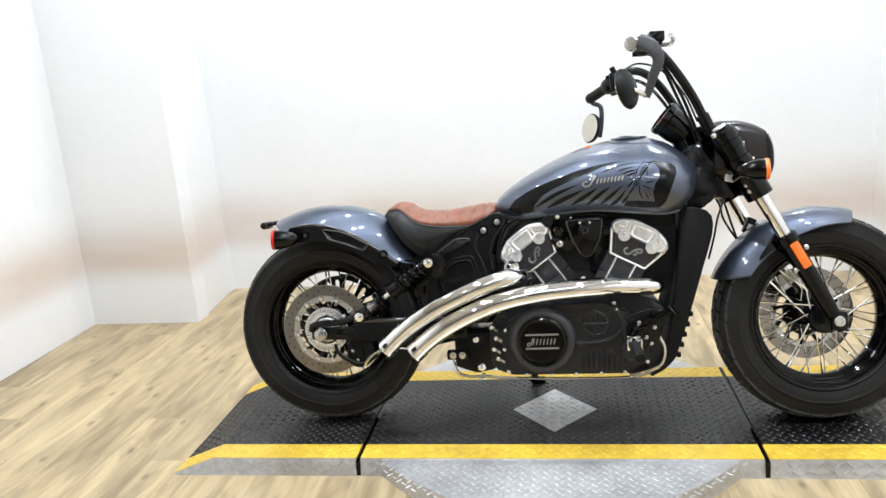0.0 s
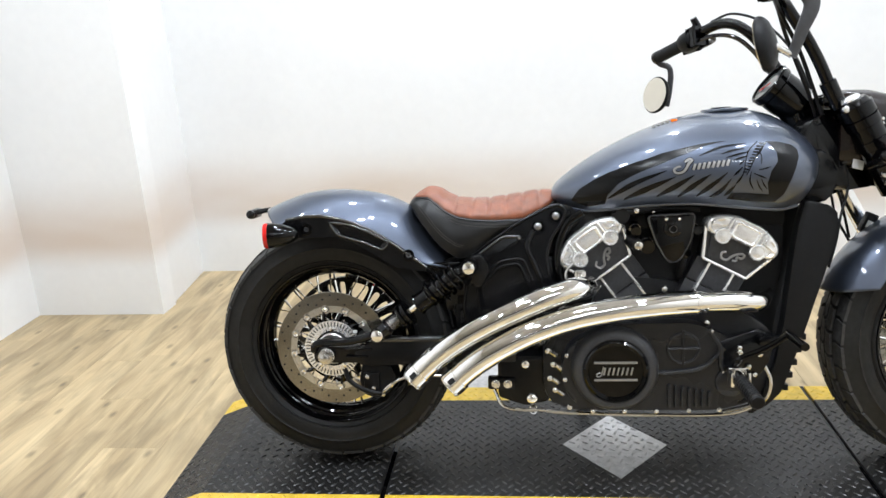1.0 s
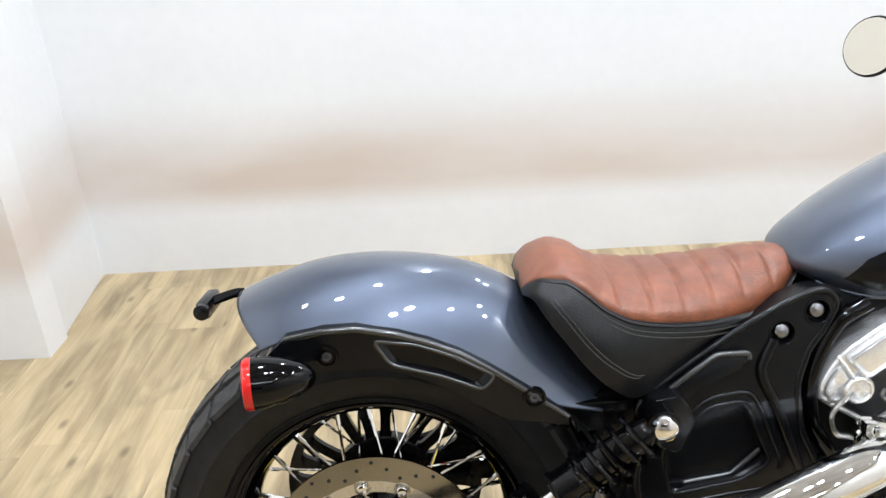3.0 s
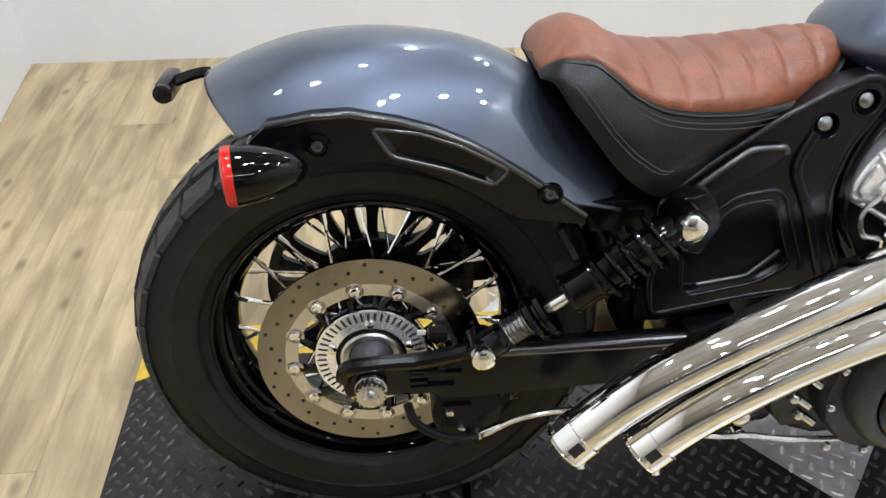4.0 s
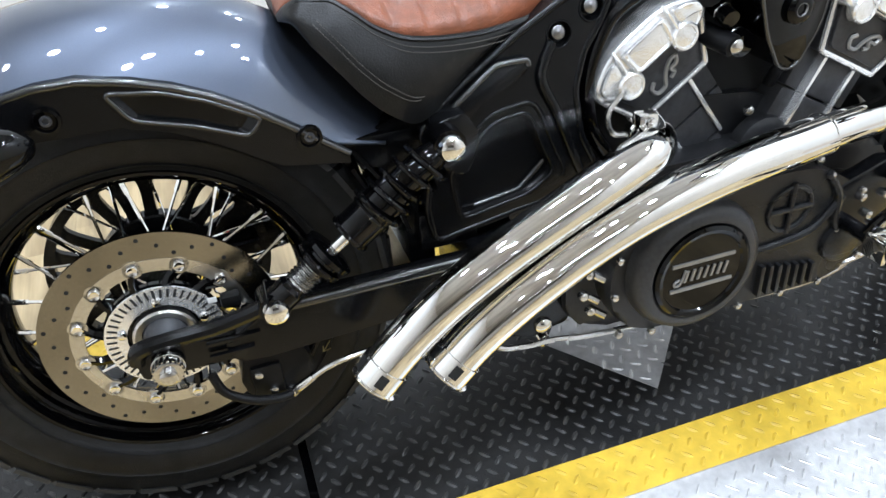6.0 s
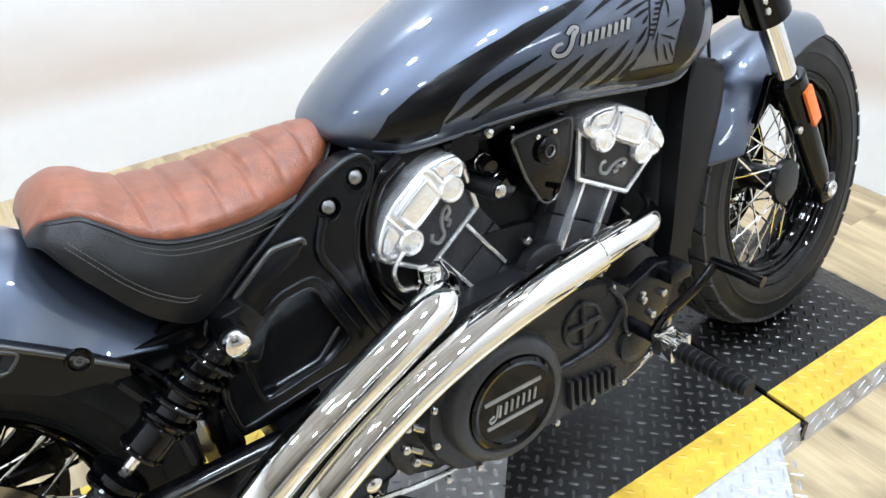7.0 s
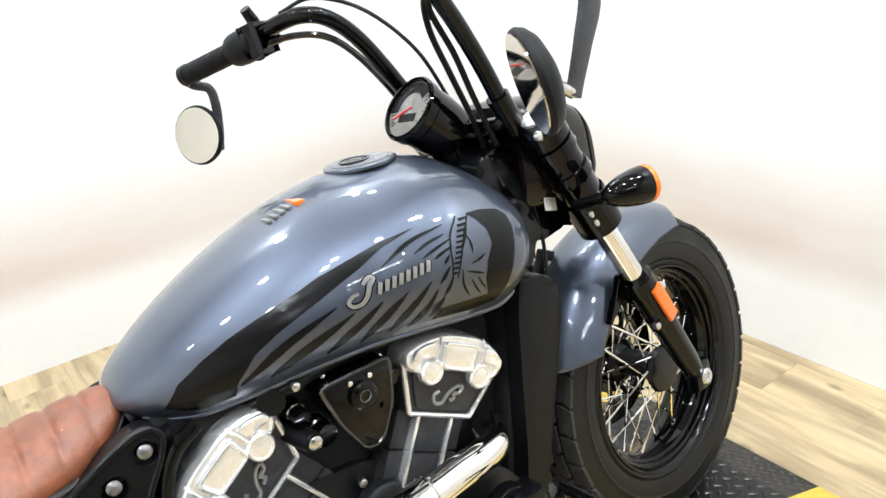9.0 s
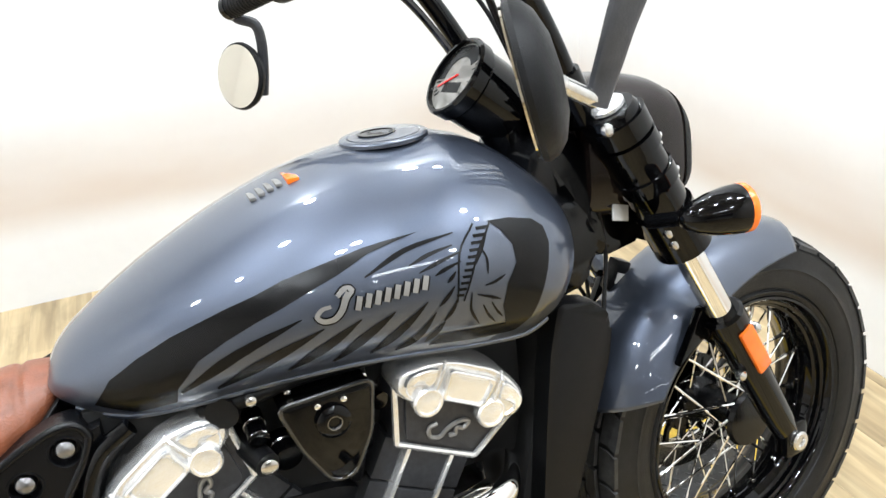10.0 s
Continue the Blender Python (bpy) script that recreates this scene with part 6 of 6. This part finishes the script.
for s in (-1, 1):
    bullet((1.330, s * 0.243, 0.767), (0.97, s * 0.24, 0.0), 0.030, 0.078, AMBER, (1.275, s * 0.15, 0.748), STEER, "turn_signal", "gloss black bullet turn signal with amber lens")

# ---- handlebar, grips, mirrors ----
BAR_L = [(1.212, 0.098, 0.925), (1.178, 0.104, 0.995), (1.130, 0.111, 1.072), (1.089, 0.118, 1.113), (1.054, 0.134, 1.129), (1.024, 0.175, 1.126), (0.985, 0.272, 1.102), (0.947, 0.383, 1.086)]
BAR_R = [(1.212, -0.098, 0.925), (1.178, -0.104, 0.995), (1.140, -0.113, 1.055), (1.098, -0.126, 1.108), (1.064, -0.165, 1.128), (1.030, -0.240, 1.124), (0.985, -0.322, 1.114), (0.937, -0.429, 1.096)]
for s, pts in ((1, BAR_L), (-1, BAR_R)):
    P = spline(pts, 8)
    bm = bmesh.new()
    sweep(bm, P, 0.0135, 16)
    bar = part("handlebar", bm, GLOSS, bike, "gloss black high handlebar", m=STEER)
    e0, e1 = Vector(pts[-2]), Vector(pts[-1])
    d = (e1 - e0).normalized()
    bm = bmesh.new()
    prof = []
    L = (e1 - e0).length
    for k in range(15):
        h = L * k / 15
        prof += [(0.0165, h), (0.0178, h + 0.001), (0.0178, h + L / 15 - 0.002), (0.0165, h + L / 15 - 0.001)]
    lathe(bm, prof, along(e0, d), 20)
    part("grip", bm, PLASTIC, bar, "ribbed black rubber grip", 25, m=STEER)
    bm = bmesh.new()
    lathe(bm, [(0.012, -0.004), (0.019, -0.002), (0.019, 0.010), (0.016, 0.014), (0, 0.015)], along(e1, d), 20)
    part("bar_end", bm, STEEL if s < 0 else GLOSS, bar, m=STEER)
    bm = bmesh.new()
    g = along(e0 - d * 0.028, d)
    lathe(bm, [(0.017, -0.030), (0.024, -0.026), (0.0275, -0.018), (0.0285, 0.0), (0.0275, 0.018), (0.0255, 0.0215), (0.0255, 0.0235), (0.021, 0.028)], g, 28)
    sw = part("switch_housing", bm, PLASTIC, bar, "black switch housing", m=STEER)
    bm = bmesh.new()
    for q in ((-0.02, 0.0), (-0.006, 0.008), (0.012, -0.006)):
        block(bm, (-0.031, q[0] - 0.004, q[1] - 0.005), (-0.024, q[0] + 0.005, q[1] + 0.005), 0.002, g)
    part("switch_button", bm, SATIN, bar, m=STEER)
    # lever perch, reservoir and lever
    per = e0 - d * 0.062
    bm = bmesh.new()
    block(bm, (-0.02, -0.02, -0.014), (0.02, 0.02, 0.014), 0.006, along(per, d))
    if s < 0:
        block(bm, (per.x + 0.004, per.y - 0.024, per.z + 0.008), (per.x + 0.046, per.y + 0.026, per.z + 0.036), 0.006)
    else:
        sweep(bm, [per, per + Vector((0.0, 0.0, 0.03)), per + Vector((-0.012, -0.004, 0.05))], [0.012, 0.011, 0.009], 12)
    part("lever_perch", bm, GLOSS, bar, "gloss black lever perch", m=STEER)
    bm = bmesh.new()
    lev = [per + Vector((0.035, 0, 0.0)), per + Vector((0.055, s * 0.03, -0.004)), per + Vector((0.05, s * 0.09, -0.008)), per + Vector((0.035, s * 0.15, -0.012)), per + Vector((0.02, s * 0.18, -0.014))]
    sweep(bm, spline(lev), 0.0065, 10)
    part("lever", bm, ALU if s < 0 else GLOSS, bar, "control lever", m=STEER)
    # bar-end mirror hanging below the grip
    mc = Vector((0.942, 0.409, 0.980)) if s > 0 else Vector((0.912, -0.436, 0.980))
    face = Vector((-0.90, -0.42, 0.12) if s > 0 else (-0.82, 0.56, -0.17)).normalized()
    base = e1 + d * 0.002
    bm = bmesh.new()
    if s > 0:
        arm = [(0.940, 0.398, 1.086), (0.955, 0.396, 1.068), (0.977, 0.386, 1.056), (0.983, 0.388, 1.030), (0.981, 0.398, 0.985), (0.976, 0.410, 0.946)]
        sweep(bm, spline(arm), 0.0085, 10)
    else:
        blade = [((0.950, -0.448, 1.098), 0.019, 0.012), ((0.978, -0.457, 1.082), 0.019, 0.008), ((0.996, -0.457, 1.048), 0.015, 0.006), ((0.982, -0.451, 1.006), 0.012, 0.005), ((0.972, -0.443, 0.972), 0.010, 0.005), ((0.966, -0.440, 0.956), 0.009, 0.006)]
        C = spline([c for c, _, _ in blade], 5)
        rings = []
        for i, c in enumerate(C):
            k = i / 5
            hw, ht = (float(np.interp(k, range(len(blade)), [q[j] for q in blade])) for j in (1, 2))
            t = (C[min(i + 1, len(C) - 1)] - C[max(i - 1, 0)]).normalized()
            u = t.cross(Vector((0, 1, 0))).normalized()
            v = u.cross(t)
            rings.append([c + u * hw * math.copysign(abs(math.cos(q)) ** 0.6, math.cos(q)) + v * ht * math.copysign(abs(math.sin(q)) ** 0.6, math.sin(q)) for q in (2 * math.pi * j / 16 for j in range(16))])
        skin(bm, rings)
    mir = part("mirror_arm", bm, GREY, bar, "bar-end mirror arm", m=STEER)
    if s < 0:
        bm = bmesh.new()
        rod(bm, (0.966, -0.440, 0.960), mc - face * 0.014, 0.0062, 12)
        part("mirror_stub", bm, STEEL, bar, "bright mirror stub", m=STEER)
    bm = bmesh.new()
    stretch = along(mc, face)
    lathe(bm, [(0.048, 0.002), (0.053, 0.0), (0.054, -0.004), (0.051, -0.011), (0.043, -0.018), (0.026, -0.024), (0, -0.026)], stretch, 40)
    part("mirror_shell", bm, PLASTIC, bar, "round black mirror shell", m=STEER)
    bm = bmesh.new()
    lathe(bm, [(0.050, 0.0015), (0.050, 0.0030), (0, 0.0030)], stretch, 40)
    part("mirror_glass", bm, MIRROR, bar, "round mirror glass", m=STEER)
bm = bmesh.new()
for s in (-1, 1):
    rod(bm, (1.232, s * 0.096, 0.885), (1.202, s * 0.099, 0.945), 0.019, 18)
block(bm, (1.19, -0.10, 0.893), (1.235, 0.10, 0.912), 0.006)
part("bar_riser", bm, GLOSS, bike, "gloss black handlebar riser", m=STEER)

# cables and hoses
CABLES = {
    "clutch_cable": ([(1.025, 0.165, 1.140), (1.070, 0.130, 1.152), (1.130, 0.085, 1.118), (1.185, 0.045, 1.040), (1.225, 0.030, 0.940)], 0.0032, PLASTIC, True),
    "wiring_loom": ([(0.995, 0.210, 1.098), (1.030, 0.150, 1.102), (1.068, 0.116, 1.090), (1.108, 0.104, 1.055), (1.150, 0.096, 0.995), (1.180, 0.090, 0.940)], 0.0055, SMOKED_CHROME, True),
    "brake_line": ([(1.010, -0.260, 1.105), (1.058, -0.165, 1.108), (1.100, -0.105, 1.085), (1.140, -0.092, 1.020), (1.172, -0.080, 0.950), (1.200, -0.080, 0.870)], 0.0048, PLASTIC, True),
    "throttle_cable": ([(1.020, -0.235, 1.110), (1.075, -0.130, 1.105), (1.112, -0.082, 1.060), (1.145, -0.070, 0.990), (1.178, -0.060, 0.920), (1.205, -0.050, 0.850)], 0.0048, PLASTIC, True),
    "side_cable": ([(1.238, -0.052, 0.880), (1.247, -0.060, 0.838), (1.262, -0.070, 0.768), (1.271, -0.074, 0.700), (1.248, -0.100, 0.640), (1.232, -0.118, 0.580), (1.215, -0.125, 0.520)], 0.0032, PLASTIC, False),
    "sensor_cable": ([(1.27, 0.03, 0.72), (1.295, 0.04, 0.68), (1.315, 0.05, 0.62), (1.34, 0.08, 0.56)], 0.0035, PLASTIC, False),
    "hose": ([(1.255, 0.05, 0.72), (1.285, 0.06, 0.67), (1.30, 0.07, 0.62), (1.345, 0.095, 0.55)], 0.0035, PLASTIC, False),
}
for name, (pts, r, material, turned) in CABLES.items():
    bm = bmesh.new()
    sweep(bm, spline(pts), r, 8)
    part(name, bm, material, bike, m=STEER if turned else None)
bm = bmesh.new()
block(bm, (-0.014, -0.012, -0.026), (0.014, 0.012, 0.026), 0.004, Matrix.Translation((1.372, 0.050, 0.600)) @ pose(0, 0, 0, 0, 25, 0))
plug = part("cable_plug", bm, PLASTIC, bike, "black cable plug")
bm = bmesh.new()
block(bm, (-0.007, -0.0135, -0.012), (0.007, -0.0122, 0.006), 0.0004, Matrix.Translation((1.372, 0.050, 0.600)) @ pose(0, 0, 0, 0, 25, 0))
part("plug_label", bm, WHITE, plug, "small white label")

# ---- foot controls ----
bm = bmesh.new()
prism(bm, rounded([(0.945, 0.36), (1.05, 0.39), (1.08, 0.36), (1.06, 0.29), (1.0, 0.25), (0.955, 0.27)], 0.015), -0.186, -0.160, 0.006)
block(bm, (1.035, -0.215, 0.355), (1.085, -0.165, 0.380), 0.008)
rod(bm, (0.975, -0.18, 0.30), (0.975, -0.25, 0.30), 0.012)
bracket = part("peg_bracket", bm, SATIN, bike, "black foot control bracket")
bm = bmesh.new()
sweep(bm, spline([(0.972, -0.235, 0.305), (0.985, -0.245, 0.335), (1.02, -0.25, 0.352), (1.055, -0.255, 0.372), (1.085, -0.258, 0.396)]), 0.0075, 10)
rod(bm, (1.085, -0.25, 0.396), (1.095, -0.335, 0.388), 0.0095, 12)
part("brake_pedal", bm, GLOSS, bracket, "gloss black brake pedal")
bm = bmesh.new()
rod(bm, (0.978, -0.25, 0.300), (0.978, -0.285, 0.297), 0.015)
block(bm, (0.956, -0.286, 0.282), (0.964, -0.248, 0.316), 0.003)
block(bm, (0.992, -0.286, 0.282), (1.000, -0.248, 0.316), 0.003)
block(bm, (0.956, -0.256, 0.284), (1.000, -0.246, 0.318), 0.005)
part("peg_clamp", bm, CHROME, bracket, "chrome foot peg clamp")
bm = bmesh.new()
prof = [(0.014, 0)]
for k in range(9):
    prof += [(0.0152, 0.004 + 0.0122 * k), (0.0152, 0.0118 + 0.0122 * k), (0.0140, 0.0135 + 0.0122 * k)]
lathe(bm, prof + [(0.0160, 0.116), (0.013, 0.121)], along((0.978, -0.284, 0.297), (0.02, -1, -0.06)), 20)
part("foot_peg", bm, PLASTIC, bracket, "ribbed black rubber foot peg", 25)
bolts("bracket_bolt", ((1.0, -0.186, 0.335), (1.02, -0.186, 0.30), (1.045, -0.186, 0.33), (0.965, -0.186, 0.285)), OUT, 0.007, 0.009, STEEL, bracket)
bm = bmesh.new()
sweep(bm, spline([(1.06, -0.17, 0.30), (1.075, -0.175, 0.26), (1.065, -0.172, 0.215), (1.03, -0.165, 0.195), (0.97, -0.16, 0.178)]), 0.005, 8)
part("brake_pipe", bm, STEEL, bike)
# mirrored bracket and peg on the far side
bm = bmesh.new()
block(bm, (0.95, 0.16, 0.27), (1.06, 0.20, 0.37), 0.01)
rod(bm, (0.978, 0.18, 0.297), (0.978, 0.40, 0.285), 0.016)
part("far_foot_peg", bm, PLASTIC, bike, "black foot peg and bracket")

# ---- floor planks ----
PW, PL = 0.182, 1.22
sizes = {}


def plank_mesh(length, width):
    key = (round(length, 3), round(width, 3))
    if key not in sizes:
        bm = bmesh.new()
        block(bm, (0.0002, 0.0002, -0.006), (width - 0.0002, length - 0.0002, 0.0))
        bmesh.ops.bevel(bm, geom=[e for e in bm.edges if all(v.co.z > -0.001 for v in e.verts)], offset=0.0006, segments=1, affect="EDGES")
        sizes[key] = link_mesh("plank", bm, PLANK)
    return sizes[key]


x, col = LEFT, 0
while x < RIGHT - 0.001:
    w = min(PW, RIGHT - x)
    y = FRONT
    first = True
    while y < BACK - 0.001:
        ln = PL * (0.25 + 0.25 * ((col * 3) % 4)) if first else PL
        ln = min(ln, BACK - y)
        if ln > 0.01:
            p = new("plank", plank_mesh(ln, w))
            p.parent = floor
            p.location = (x, y, 0)
        y += ln
        first = False
    x += PW
    col += 1
